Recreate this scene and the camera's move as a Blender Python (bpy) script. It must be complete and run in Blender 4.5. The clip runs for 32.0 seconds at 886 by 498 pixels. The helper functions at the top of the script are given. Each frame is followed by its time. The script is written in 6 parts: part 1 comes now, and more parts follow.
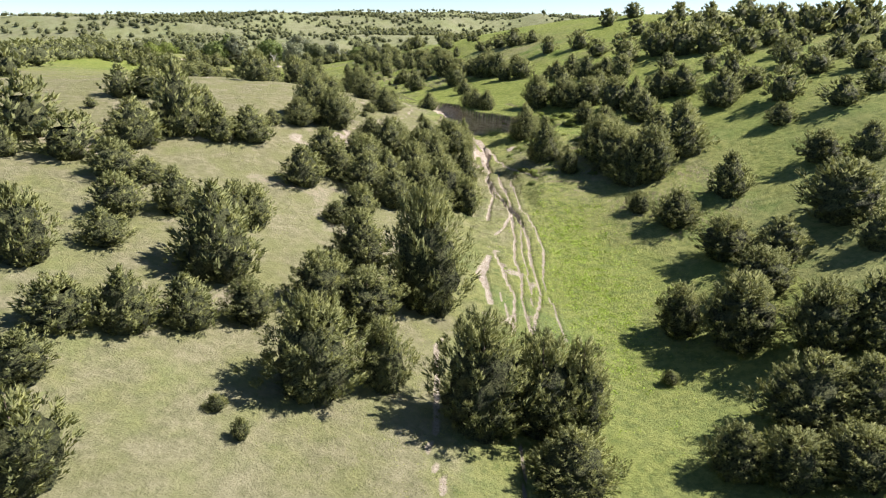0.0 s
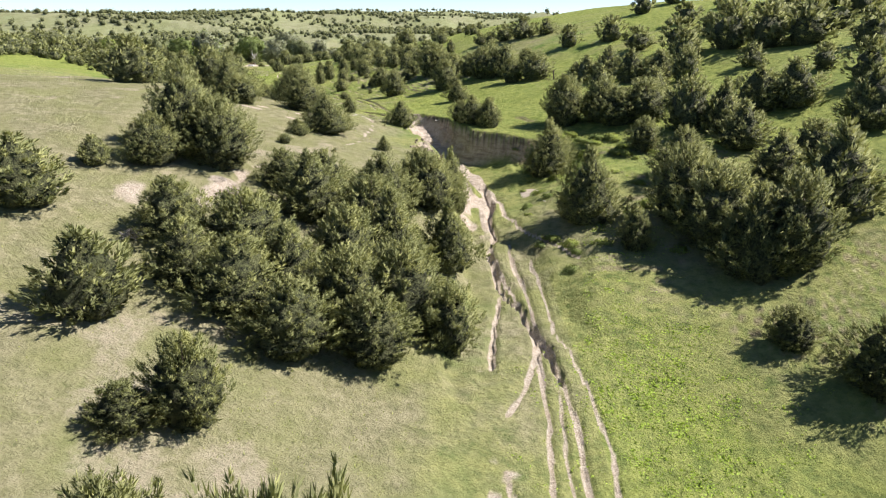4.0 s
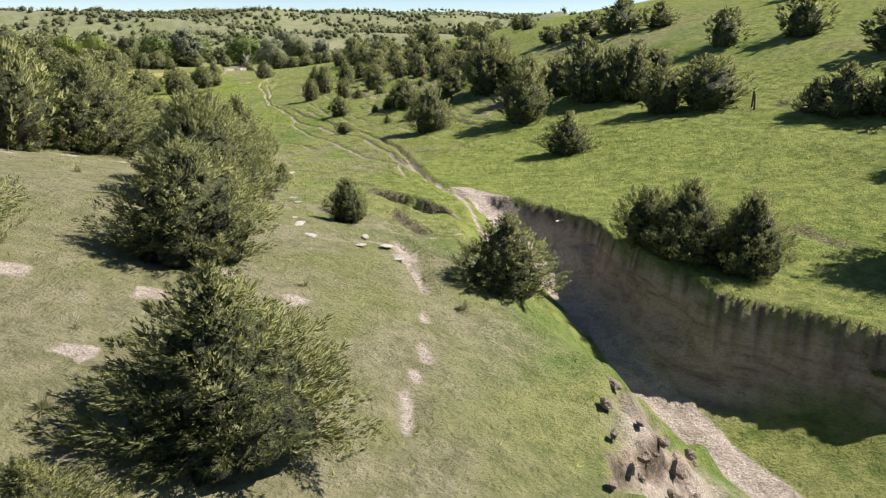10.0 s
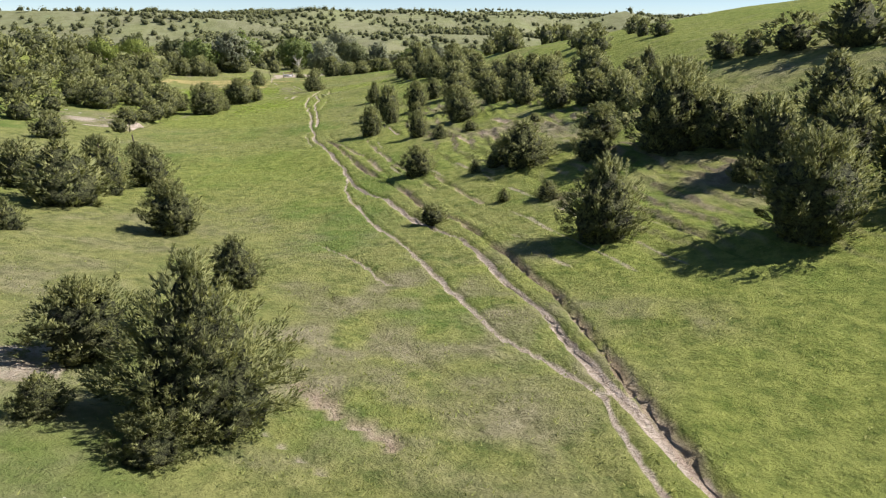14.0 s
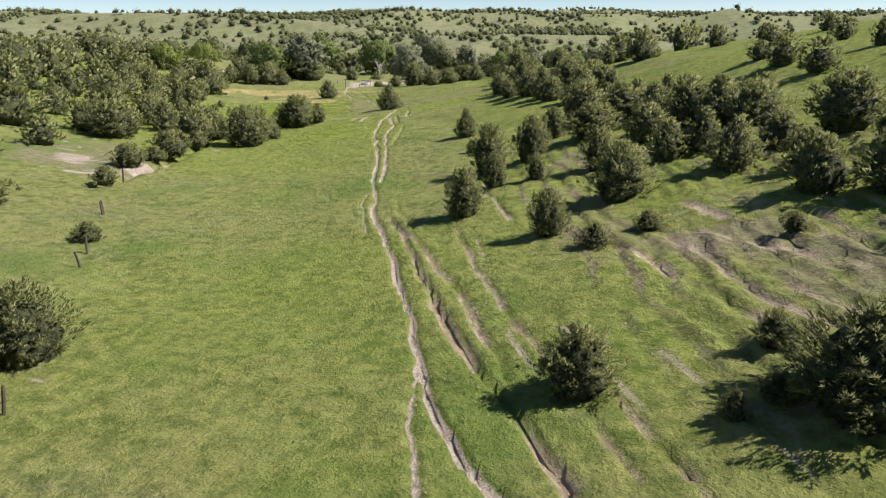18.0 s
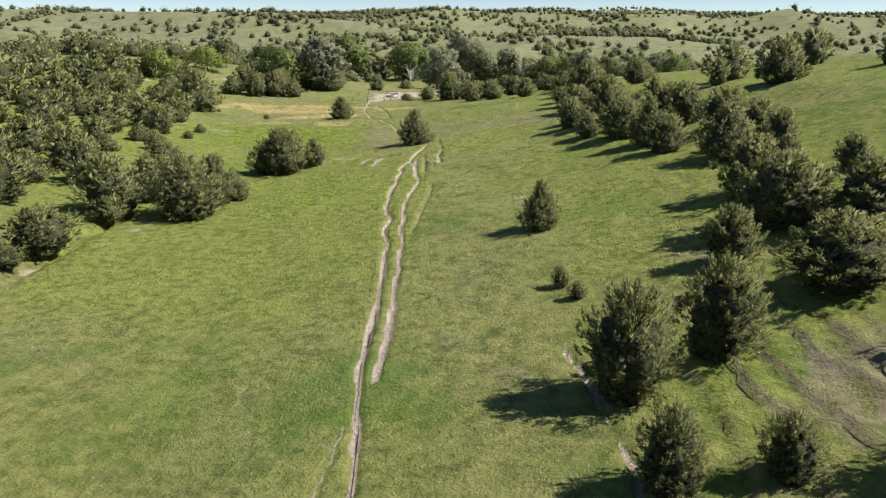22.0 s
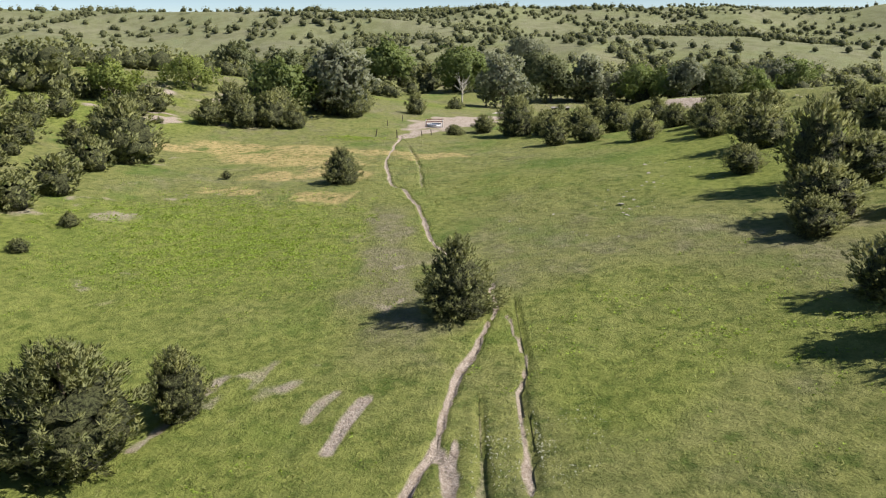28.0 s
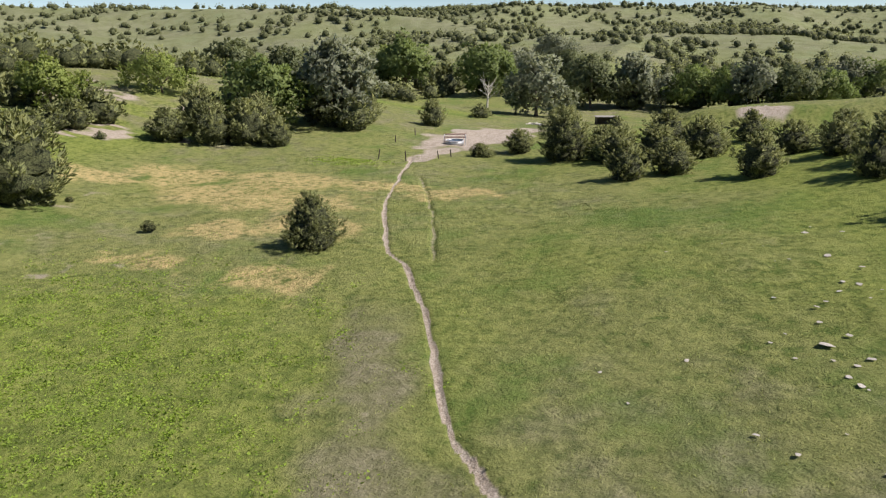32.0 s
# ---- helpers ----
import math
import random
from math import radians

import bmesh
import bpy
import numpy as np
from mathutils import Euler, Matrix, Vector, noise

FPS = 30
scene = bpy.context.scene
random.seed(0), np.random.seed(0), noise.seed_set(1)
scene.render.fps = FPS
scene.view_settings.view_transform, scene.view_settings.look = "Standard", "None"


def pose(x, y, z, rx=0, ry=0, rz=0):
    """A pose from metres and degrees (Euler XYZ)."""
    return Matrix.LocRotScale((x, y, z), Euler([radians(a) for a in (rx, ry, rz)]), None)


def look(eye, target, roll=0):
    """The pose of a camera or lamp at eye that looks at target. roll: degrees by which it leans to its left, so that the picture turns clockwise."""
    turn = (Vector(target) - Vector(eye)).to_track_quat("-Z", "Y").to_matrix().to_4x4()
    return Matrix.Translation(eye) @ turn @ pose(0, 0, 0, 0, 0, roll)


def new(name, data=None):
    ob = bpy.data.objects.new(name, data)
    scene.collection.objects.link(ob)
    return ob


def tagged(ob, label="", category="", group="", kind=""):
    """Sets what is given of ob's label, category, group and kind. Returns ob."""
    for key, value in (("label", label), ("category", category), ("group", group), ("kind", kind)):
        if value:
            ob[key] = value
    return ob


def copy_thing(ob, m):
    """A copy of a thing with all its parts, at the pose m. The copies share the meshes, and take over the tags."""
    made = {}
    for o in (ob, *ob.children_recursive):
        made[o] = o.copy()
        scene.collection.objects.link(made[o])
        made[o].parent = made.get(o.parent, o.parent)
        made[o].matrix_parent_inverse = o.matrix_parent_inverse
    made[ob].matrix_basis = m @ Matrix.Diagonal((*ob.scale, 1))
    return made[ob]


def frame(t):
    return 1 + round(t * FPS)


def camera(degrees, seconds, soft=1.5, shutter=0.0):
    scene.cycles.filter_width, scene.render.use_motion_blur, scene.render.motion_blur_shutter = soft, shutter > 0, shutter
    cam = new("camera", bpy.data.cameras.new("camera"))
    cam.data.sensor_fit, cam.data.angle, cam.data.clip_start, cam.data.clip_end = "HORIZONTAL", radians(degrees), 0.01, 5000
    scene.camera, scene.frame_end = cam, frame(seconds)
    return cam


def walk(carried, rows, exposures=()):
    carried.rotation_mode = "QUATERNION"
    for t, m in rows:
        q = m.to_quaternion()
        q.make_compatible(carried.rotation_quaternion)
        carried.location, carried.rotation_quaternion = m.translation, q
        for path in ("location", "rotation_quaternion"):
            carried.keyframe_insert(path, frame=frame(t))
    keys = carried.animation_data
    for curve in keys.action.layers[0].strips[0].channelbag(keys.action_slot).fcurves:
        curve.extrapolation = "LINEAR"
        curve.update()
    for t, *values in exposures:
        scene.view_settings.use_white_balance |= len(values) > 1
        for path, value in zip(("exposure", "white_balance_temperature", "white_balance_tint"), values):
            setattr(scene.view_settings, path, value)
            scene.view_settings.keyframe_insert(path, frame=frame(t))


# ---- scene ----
cam = camera(65.39, 32.0, soft=1.2)
# seconds, eye, turn
PATH = [
    (0.0, 0.00, 0.00, 21.20, 71.54, -0.00, 0.01),
    (0.5, 0.49, 4.47, 20.70, 71.55, -0.04, 0.03),
    (1.0, 0.88, 9.06, 20.18, 71.55, 0.00, 0.06),
    (1.5, 1.24, 13.71, 19.68, 71.56, -0.04, 0.08),
    (2.0, 1.59, 18.41, 19.19, 71.57, -0.05, 0.09),
    (2.5, 1.86, 23.25, 18.77, 71.56, -0.10, 0.09),
    (4.5, 2.25, 42.18, 18.11, 71.63, -0.16, 0.10),
    (5.0, 2.33, 46.85, 17.95, 71.62, -0.10, 0.15),
    (5.5, 2.36, 51.39, 17.77, 71.63, -0.11, 0.17),
    (6.0, 2.32, 55.91, 17.56, 71.62, -0.12, 0.18),
    (6.5, 2.28, 60.38, 17.40, 71.66, -0.19, 0.21),
    (7.0, 2.22, 64.45, 17.20, 71.67, -0.12, 0.20),
    (7.5, 1.98, 68.53, 17.06, 71.66, -0.05, 0.21),
    (8.0, 1.36, 72.54, 16.89, 71.67, -0.09, 0.21),
    (8.5, 0.43, 76.36, 16.72, 71.68, -0.12, 0.26),
    (9.0, -0.89, 79.93, 16.53, 71.72, -0.18, 0.27),
    (9.5, -2.46, 83.38, 16.33, 71.72, -0.17, 0.34),
    (10.0, -4.02, 86.97, 16.20, 71.71, -0.22, 0.61),
    (10.5, -5.37, 90.58, 16.16, 71.72, -0.22, 0.62),
    (11.0, -6.59, 94.30, 16.18, 71.72, -0.22, 0.57),
    (11.5, -7.61, 98.14, 16.25, 71.70, -0.12, 0.56),
    (12.0, -8.41, 102.00, 16.29, 71.70, -0.10, 0.59),
    (12.5, -9.11, 106.03, 16.35, 71.69, -0.06, 0.57),
    (13.0, -9.63, 110.06, 16.44, 71.68, -0.06, 1.21),
    (13.5, -10.17, 113.95, 16.50, 71.68, -0.16, 3.81),
    (14.0, -10.77, 117.93, 16.59, 71.69, -0.19, 4.85),
    (14.5, -11.41, 121.82, 16.68, 71.69, -0.24, 5.79),
    (16.5, -14.04, 136.64, 16.83, 71.66, 0.20, 10.16),
    (17.0, -14.99, 140.47, 16.85, 71.63, 0.23, 10.94),
    (17.5, -16.04, 144.40, 16.85, 71.64, 0.20, 11.39),
    (18.0, -17.12, 148.37, 16.89, 71.64, 0.18, 11.70),
    (18.5, -18.18, 152.38, 16.95, 71.66, 0.12, 11.96),
    (19.0, -19.17, 156.44, 16.96, 71.67, 0.08, 12.33),
    (19.5, -20.17, 160.51, 16.97, 71.65, 0.06, 12.72),
    (20.0, -21.32, 164.58, 17.05, 71.64, 0.05, 13.04),
    (20.5, -22.39, 168.73, 17.10, 71.63, 0.03, 13.42),
    (21.0, -23.38, 172.83, 17.14, 71.63, -0.03, 13.79),
    (21.5, -24.39, 176.90, 17.20, 71.61, -0.06, 14.13),
    (22.0, -25.42, 180.98, 17.19, 71.61, -0.03, 14.51),
    (22.5, -26.47, 185.05, 17.23, 71.60, -0.00, 14.88),
    (23.0, -27.61, 189.16, 17.27, 71.60, 0.01, 15.24),
    (23.5, -28.81, 193.36, 17.25, 71.58, -0.02, 15.63),
    (24.0, -30.10, 197.66, 17.26, 71.60, -0.06, 15.98),
    (24.5, -31.42, 201.94, 17.24, 71.60, -0.03, 16.36),
    (25.0, -32.68, 206.24, 17.25, 71.58, 0.08, 16.81),
    (25.5, -33.90, 210.48, 17.24, 71.57, 0.07, 17.12),
    (27.5, -39.00, 227.54, 17.13, 71.54, 0.28, 18.48),
    (28.0, -40.19, 231.57, 17.08, 71.54, 0.35, 18.91),
    (28.5, -41.39, 235.24, 17.00, 71.54, 0.29, 19.32),
    (29.0, -42.58, 238.69, 16.92, 71.53, 0.28, 19.67),
    (29.5, -43.70, 241.88, 16.86, 71.51, 0.28, 20.00),
    (30.0, -44.79, 244.87, 16.72, 71.51, 0.27, 20.32),
    (30.5, -45.89, 247.82, 16.48, 71.53, 0.28, 20.54),
    (31.0, -47.05, 250.82, 16.20, 71.52, 0.33, 20.55),
    (31.5, -48.17, 253.93, 15.87, 71.51, 0.29, 20.58),
    (32.0, -49.27, 257.01, 15.48, 71.53, 0.29, 20.63),
]
walk(cam, [(t, pose(x, y, z, rx, ry, rz)) for t, x, y, z, rx, ry, rz in PATH],
     ((0, 0.69), (6, 0.83), (8, 0.55), (10, 0.5), (12, 0.43), (20, 0.3), (26, 0.22), (32, 0.11)))

# ---- daylight ----
SUN_AZIMUTH, SUN_HEIGHT = radians(80), radians(47)
world = bpy.data.worlds.new("sky")
scene.world = world
world.use_nodes = True
sky_nodes = world.node_tree.nodes
sky = sky_nodes.new("ShaderNodeTexSky")
sky.sky_type = "NISHITA"
sky.sun_disc = False
sky.sun_elevation, sky.sun_rotation = SUN_HEIGHT, SUN_AZIMUTH
sky.air_density, sky.dust_density, sky.ozone_density = 0.7, 0.1, 1.6
sky.altitude = 2500
world.node_tree.links.new(sky.outputs[0], sky_nodes["Background"].inputs[0])
sky_nodes["Background"].inputs[1].default_value = 0.094
sun = new("sun", bpy.data.lights.new("sun", "SUN"))
sun.data.energy, sun.data.angle, sun.data.color = 5.5, radians(0.6), (1.0, 0.915, 0.875)
sun.matrix_basis = look((math.sin(SUN_AZIMUTH) * math.cos(SUN_HEIGHT) * 100, math.cos(SUN_AZIMUTH) * math.cos(SUN_HEIGHT) * 100, math.sin(SUN_HEIGHT) * 100), (0, 0, 0))


# ---- materials ----
def material(name, rough=0.9, spec=0.2):
    m = bpy.data.materials.new(name)
    m.use_nodes = True
    b = m.node_tree.nodes["Principled BSDF"]
    b.inputs["Roughness"].default_value = rough
    b.inputs["Specular IOR Level"].default_value = spec
    return m, m.node_tree.nodes, m.node_tree.links, b


def noise_node(nodes, links, vector, scale, detail=4, rough=0.6):
    n = nodes.new("ShaderNodeTexNoise")
    n.inputs["Scale"].default_value, n.inputs["Detail"].default_value, n.inputs["Roughness"].default_value = scale, detail, rough
    links.new(vector, n.inputs["Vector"])
    return n.outputs["Fac"]


def spread(nodes, links, value, low, high, to_low=0.0, to_high=1.0):
    n = nodes.new("ShaderNodeMapRange")
    n.interpolation_type = "SMOOTHSTEP"
    for k, v in enumerate((low, high, to_low, to_high)):
        n.inputs[k + 1].default_value = v
    links.new(value, n.inputs[0])
    return n.outputs[0]


def blend(nodes, links, factor, a, b, mode="MIX"):
    n = nodes.new("ShaderNodeMix")
    n.data_type, n.blend_type = "RGBA", mode
    for slot, v in ((0, factor), (6, a), (7, b)):
        if isinstance(v, (int, float)):
            n.inputs[slot].default_value = v
        elif isinstance(v, tuple):
            n.inputs[slot].default_value = (*v, 1)
        else:
            links.new(v, n.inputs[slot])
    return n.outputs[2]


def math_node(nodes, links, op, a, b):
    n = nodes.new("ShaderNodeMath")
    n.operation, n.use_clamp = op, False
    for k, v in enumerate((a, b)):
        if isinstance(v, (int, float)):
            n.inputs[k].default_value = v
        else:
            links.new(v, n.inputs[k])
    return n.outputs[0]


def pasture_material():
    m, nodes, links, b = material("pasture", 0.95, 0.1)
    where = nodes.new("ShaderNodeNewGeometry").outputs["Position"]
    cover = nodes.new("ShaderNodeVertexColor")
    cover.layer_name = "cover"
    parts = nodes.new("ShaderNodeSeparateColor")
    links.new(cover.outputs[0], parts.inputs[0])
    bare, lush, straw = parts.outputs
    fine, clod, tuft, patch = (noise_node(nodes, links, where, s, d, r) for s, d, r in ((11, 6, .7), (4.2, 5, .65), (1.5, 6, .68), (0.35, 4, .6)))
    green = blend(nodes, links, spread(nodes, links, tuft, 0.34, 0.64), (0.124, 0.156, 0.042), (0.28, 0.3, 0.092))
    green = blend(nodes, links, spread(nodes, links, patch, 0.4, 0.68, 0, 0.65), green, (0.285, 0.295, 0.108))
    sward = noise_node(nodes, links, where, 0.75, 5, .7)
    green = blend(nodes, links, spread(nodes, links, sward, 0.52, 0.72, 0, 0.4), green, (0.325, 0.33, 0.125))
    green = blend(nodes, links, spread(nodes, links, sward, 0.47, 0.3, 0, 0.65), green, (0.084, 0.138, 0.026))
    meadow = noise_node(nodes, links, where, 0.11, 5, .62)
    green = blend(nodes, links, spread(nodes, links, meadow, 0.51, 0.66, 0, 0.68), green, (0.105, 0.19, 0.034))
    rich = blend(nodes, links, spread(nodes, links, tuft, 0.34, 0.64), (0.136, 0.185, 0.036), (0.278, 0.325, 0.074))
    green = blend(nodes, links, spread(nodes, links, lush, 0.72, 1.0, 0, 0.7), green, rich)
    dry = blend(nodes, links, spread(nodes, links, tuft, 0.3, 0.7), (0.185, 0.18, 0.092), (0.335, 0.31, 0.19))
    dry = blend(nodes, links, spread(nodes, links, patch, 0.35, 0.65, 0, 0.6), dry, (0.2, 0.212, 0.078))
    mixed = math_node(nodes, links, "ADD", lush, math_node(nodes, links, "MULTIPLY", math_node(nodes, links, "SUBTRACT", patch, 0.5), 0.9))
    colour = blend(nodes, links, spread(nodes, links, mixed, 0.2, 0.8), dry, green)
    colour = blend(nodes, links, math_node(nodes, links, "MULTIPLY", straw, spread(nodes, links, tuft, 0.3, 0.62)), colour, (0.56, 0.44, 0.2))
    sand = blend(nodes, links, spread(nodes, links, fine, 0.3, 0.75), (0.4, 0.33, 0.262), (0.68, 0.605, 0.51))
    sand = blend(nodes, links, spread(nodes, links, tuft, 0.42, 0.62, 0, 0.55), sand, (0.3, 0.24, 0.18))
    edge = math_node(nodes, links, "ADD", bare, math_node(nodes, links, "MULTIPLY", math_node(nodes, links, "SUBTRACT", tuft, 0.5), 0.55))
    colour = blend(nodes, links, spread(nodes, links, edge, 0.32, 0.72), colour, sand)
    soil = nodes.new("ShaderNodeVertexColor")
    soil.layer_name = "soil"
    layers = nodes.new("ShaderNodeSeparateColor")
    links.new(soil.outputs[0], layers.inputs[0])
    # far pasture: drier sage, greyed and blued to stand in for distance haze
    hazed_sage = blend(nodes, links, spread(nodes, links, meadow, 0.35, 0.65), (0.172, 0.188, 0.112), (0.285, 0.298, 0.19))
    colour = blend(nodes, links, math_node(nodes, links, "MULTIPLY", layers.outputs[1], 0.6), colour, hazed_sage)
    clay = blend(nodes, links, spread(nodes, links, tuft, 0.3, 0.7), (0.34, 0.255, 0.19), (0.54, 0.435, 0.335))
    clay = blend(nodes, links, spread(nodes, links, clod, 0.5, 0.72, 0, 0.5), clay, (0.26, 0.19, 0.14))
    squash = nodes.new("ShaderNodeVectorMath")
    squash.operation = "MULTIPLY"
    squash.inputs[1].default_value = (0.35, 0.35, 2.6)
    links.new(where, squash.inputs[0])
    bed = noise_node(nodes, links, squash.outputs[0], 1.3, 4, 0.65)
    clay = blend(nodes, links, spread(nodes, links, bed, 0.48, 0.62, 0, 0.6), clay, (0.56, 0.46, 0.37))
    clay = blend(nodes, links, spread(nodes, links, bed, 0.45, 0.32, 0, 0.7), clay, (0.2, 0.145, 0.105))
    colour = blend(nodes, links, cover.outputs["Alpha"], colour, clay)
    sod = blend(nodes, links, spread(nodes, links, clod, 0.35, 0.65), (0.055, 0.044, 0.032), (0.15, 0.125, 0.085))
    colour = blend(nodes, links, layers.outputs[0], colour, sod)
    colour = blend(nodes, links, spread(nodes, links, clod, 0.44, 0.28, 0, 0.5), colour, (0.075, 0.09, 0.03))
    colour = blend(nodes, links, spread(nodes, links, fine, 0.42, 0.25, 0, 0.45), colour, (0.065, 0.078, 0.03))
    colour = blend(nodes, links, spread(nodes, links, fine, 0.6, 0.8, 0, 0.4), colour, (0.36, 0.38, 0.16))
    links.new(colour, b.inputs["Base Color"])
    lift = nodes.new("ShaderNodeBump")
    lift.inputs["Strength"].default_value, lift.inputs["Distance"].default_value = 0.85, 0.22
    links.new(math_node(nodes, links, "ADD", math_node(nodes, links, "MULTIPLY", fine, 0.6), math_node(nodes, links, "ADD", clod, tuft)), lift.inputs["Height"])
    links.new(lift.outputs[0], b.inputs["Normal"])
    return m


def leaf_material(name, dark, light, tip, glow=0.12, fine=0.0):
    """Leaves; fine gives a dense leafy surface its grain of small sprays, the gaps coloured as shade."""
    m, nodes, links, b = material(name, 0.75, 0.25)
    where = nodes.new("ShaderNodeNewGeometry")
    info = nodes.new("ShaderNodeObjectInfo")
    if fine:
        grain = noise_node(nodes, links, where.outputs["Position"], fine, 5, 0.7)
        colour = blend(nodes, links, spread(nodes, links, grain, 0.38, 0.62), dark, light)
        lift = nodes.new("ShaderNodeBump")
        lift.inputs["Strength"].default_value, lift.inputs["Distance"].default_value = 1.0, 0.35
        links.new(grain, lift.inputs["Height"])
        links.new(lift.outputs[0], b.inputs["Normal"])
    else:
        colour = blend(nodes, links, where.outputs["Random Per Island"], dark, light)
    clump = noise_node(nodes, links, where.outputs["Position"], 1.3, 3)
    colour = blend(nodes, links, spread(nodes, links, clump, 0.42, 0.7, 0, 0.7), colour, tip, "MIX")
    colour = blend(nodes, links, math_node(nodes, links, "MULTIPLY", info.outputs["Random"], 0.28), colour, tuple(0.8 * v for v in dark), "MIX")
    links.new(colour, b.inputs["Base Color"])
    through_leaf = nodes.new("ShaderNodeBsdfTranslucent")
    links.new(blend(nodes, links, 1.0, colour, (glow, glow, glow * .8), "MULTIPLY"), through_leaf.inputs[0])
    both = nodes.new("ShaderNodeAddShader")
    links.new(b.outputs[0], both.inputs[0])
    links.new(through_leaf.outputs[0], both.inputs[1])
    links.new(both.outputs[0], nodes["Material Output"].inputs[0])
    return m


def rough_material(name, dark, light, scale=6, rough=0.9, bump=0.4, distance=0.03, metal=0.0):
    m, nodes, links, b = material(name, rough, 0.25)
    where = nodes.new("ShaderNodeTexCoord").outputs["Object"]
    grain, stain = noise_node(nodes, links, where, scale, 6), noise_node(nodes, links, where, scale * 0.17, 3)
    colour = blend(nodes, links, spread(nodes, links, grain, 0.3, 0.7), dark, light)
    colour = blend(nodes, links, spread(nodes, links, stain, 0.5, 0.75, 0, 0.5), colour, tuple(0.6 * v for v in dark))
    links.new(colour, b.inputs["Base Color"])
    b.inputs["Metallic"].default_value = metal
    lift = nodes.new("ShaderNodeBump")
    lift.inputs["Strength"].default_value, lift.inputs["Distance"].default_value = bump, distance
    links.new(grain, lift.inputs["Height"])
    links.new(lift.outputs[0], b.inputs["Normal"])
    return m


PASTURE = pasture_material()
CEDAR = leaf_material("cedar_foliage", (0.108, 0.126, 0.053), (0.212, 0.228, 0.094), (0.318, 0.325, 0.126), 0.42)
# shaded copy of the foliage colour, with shade between sprays painted in
SHADED_INNER = leaf_material("shaded_inner_foliage", (0.016, 0.02, 0.009), (0.16, 0.178, 0.075), (0.17, 0.18, 0.075), 0.0, 6.0)
BARK = rough_material("bark", (0.10, 0.075, 0.055), (0.22, 0.18, 0.14), 12)

# ---- the lie of the land ----
AXIS_Y = (-400, -50, 40, 85, 100, 110, 120, 134, 175, 228, 275, 310, 340, 420, 4000)
AXIS_X = (7, 7, 7, 6, 5.3, 3, -1, -6.5, -25, -41.6, -56, -74, -84, -104, -104)
SECTION_Y = (-30, 10, 40, 65, 85, 105, 125, 155, 190, 230, 280, 340)
SECTION_U = (-95, -52, -28, -11, 5, 20, 42, 85)
SECTIONS = np.array((
    (11.5, 5.7, 0.3, -4.2, -4.9, -0.6, 6.2, 13.7),
    (12.5, 7.8, 3.2, -2.0, -4.8, -0.7, 7.7, 17.3),
    (13.3, 9.8, 5.6, 0.0, -4.7, -1.3, 8.9, 20.5),
    (13.9, 12.2, 8.1, 2.9, -1.3, 0.3, 9.7, 22.4),
    (13.8, 14.1, 11.6, 6.4, 4.1, 4.8, 10.8, 23.1),
    (13.0, 13.5, 13.3, 9.3, 7.0, 8.7, 13.4, 23.5),
    (12.6, 11.8, 10.5, 7.8, 7.1, 9.9, 13.2, 23.0),
    (12.2, 9.4, 6.3, 3.8, 5.4, 8.9, 12.8, 23.8),
    (11.6, 7.3, 3.7, 2.8, 4.8, 7.5, 14.4, 25.0),
    (10.6, 5.4, 1.8, 2.0, 3.9, 5.9, 12.4, 23.7),
    (9.6, 3.2, -0.6, 0.6, 1.9, 5.3, 8.6, 18.5),
    (9.4, 1.9, -1.7, -0.7, -2.1, -1.6, 0.6, 8.2)))


def lattice(ix, iy, seed):
    """A repeatable number from 0 to 1 for every lattice corner."""
    h = (ix.astype(np.int64) * 374761393 + iy.astype(np.int64) * 668265263 + seed * 974711) & 0x7FFFFFFF
    h = ((h ^ (h >> 13)) * 1274126177) & 0x7FFFFFFF
    return ((h ^ (h >> 16)) & 0xFFFF) / 65535.0


def bumps(x, y, size, seed):
    """Smooth noise from -1 to 1 with bumps of the given size in metres."""
    x, y = np.asarray(x, float) / size + 1000.3, np.asarray(y, float) / size + 1000.7
    ix, iy = np.floor(x), np.floor(y)
    fx, fy = x - ix, y - iy
    fx, fy = fx * fx * fx * (fx * (6 * fx - 15) + 10), fy * fy * fy * (fy * (6 * fy - 15) + 10)
    a, b = lattice(ix, iy, seed), lattice(ix + 1, iy, seed)
    c, d = lattice(ix, iy + 1, seed), lattice(ix + 1, iy + 1, seed)
    return 2 * (a + (b - a) * fx + (c - a) * fy + (a - b - c + d) * fx * fy) - 1


def ramp(v, low, high):
    s = np.clip((v - low) / (high - low), 0, 1)
    return s * s * (3 - 2 * s)


def spline_weights(v, stops):
    """First control number and the four cubic B-spline weights for each v."""
    s = np.interp(v, stops, range(len(stops)))
    i = np.clip(np.floor(s), 0, len(stops) - 2).astype(int)
    f = s - i
    return i, ((1 - f) ** 3 / 6, (3 * f ** 3 - 6 * f ** 2 + 4) / 6, (-3 * f ** 3 + 3 * f ** 2 + 3 * f + 1) / 6, f ** 3 / 6)


def axis(y):
    return np.interp(y, AXIS_Y, AXIS_X)


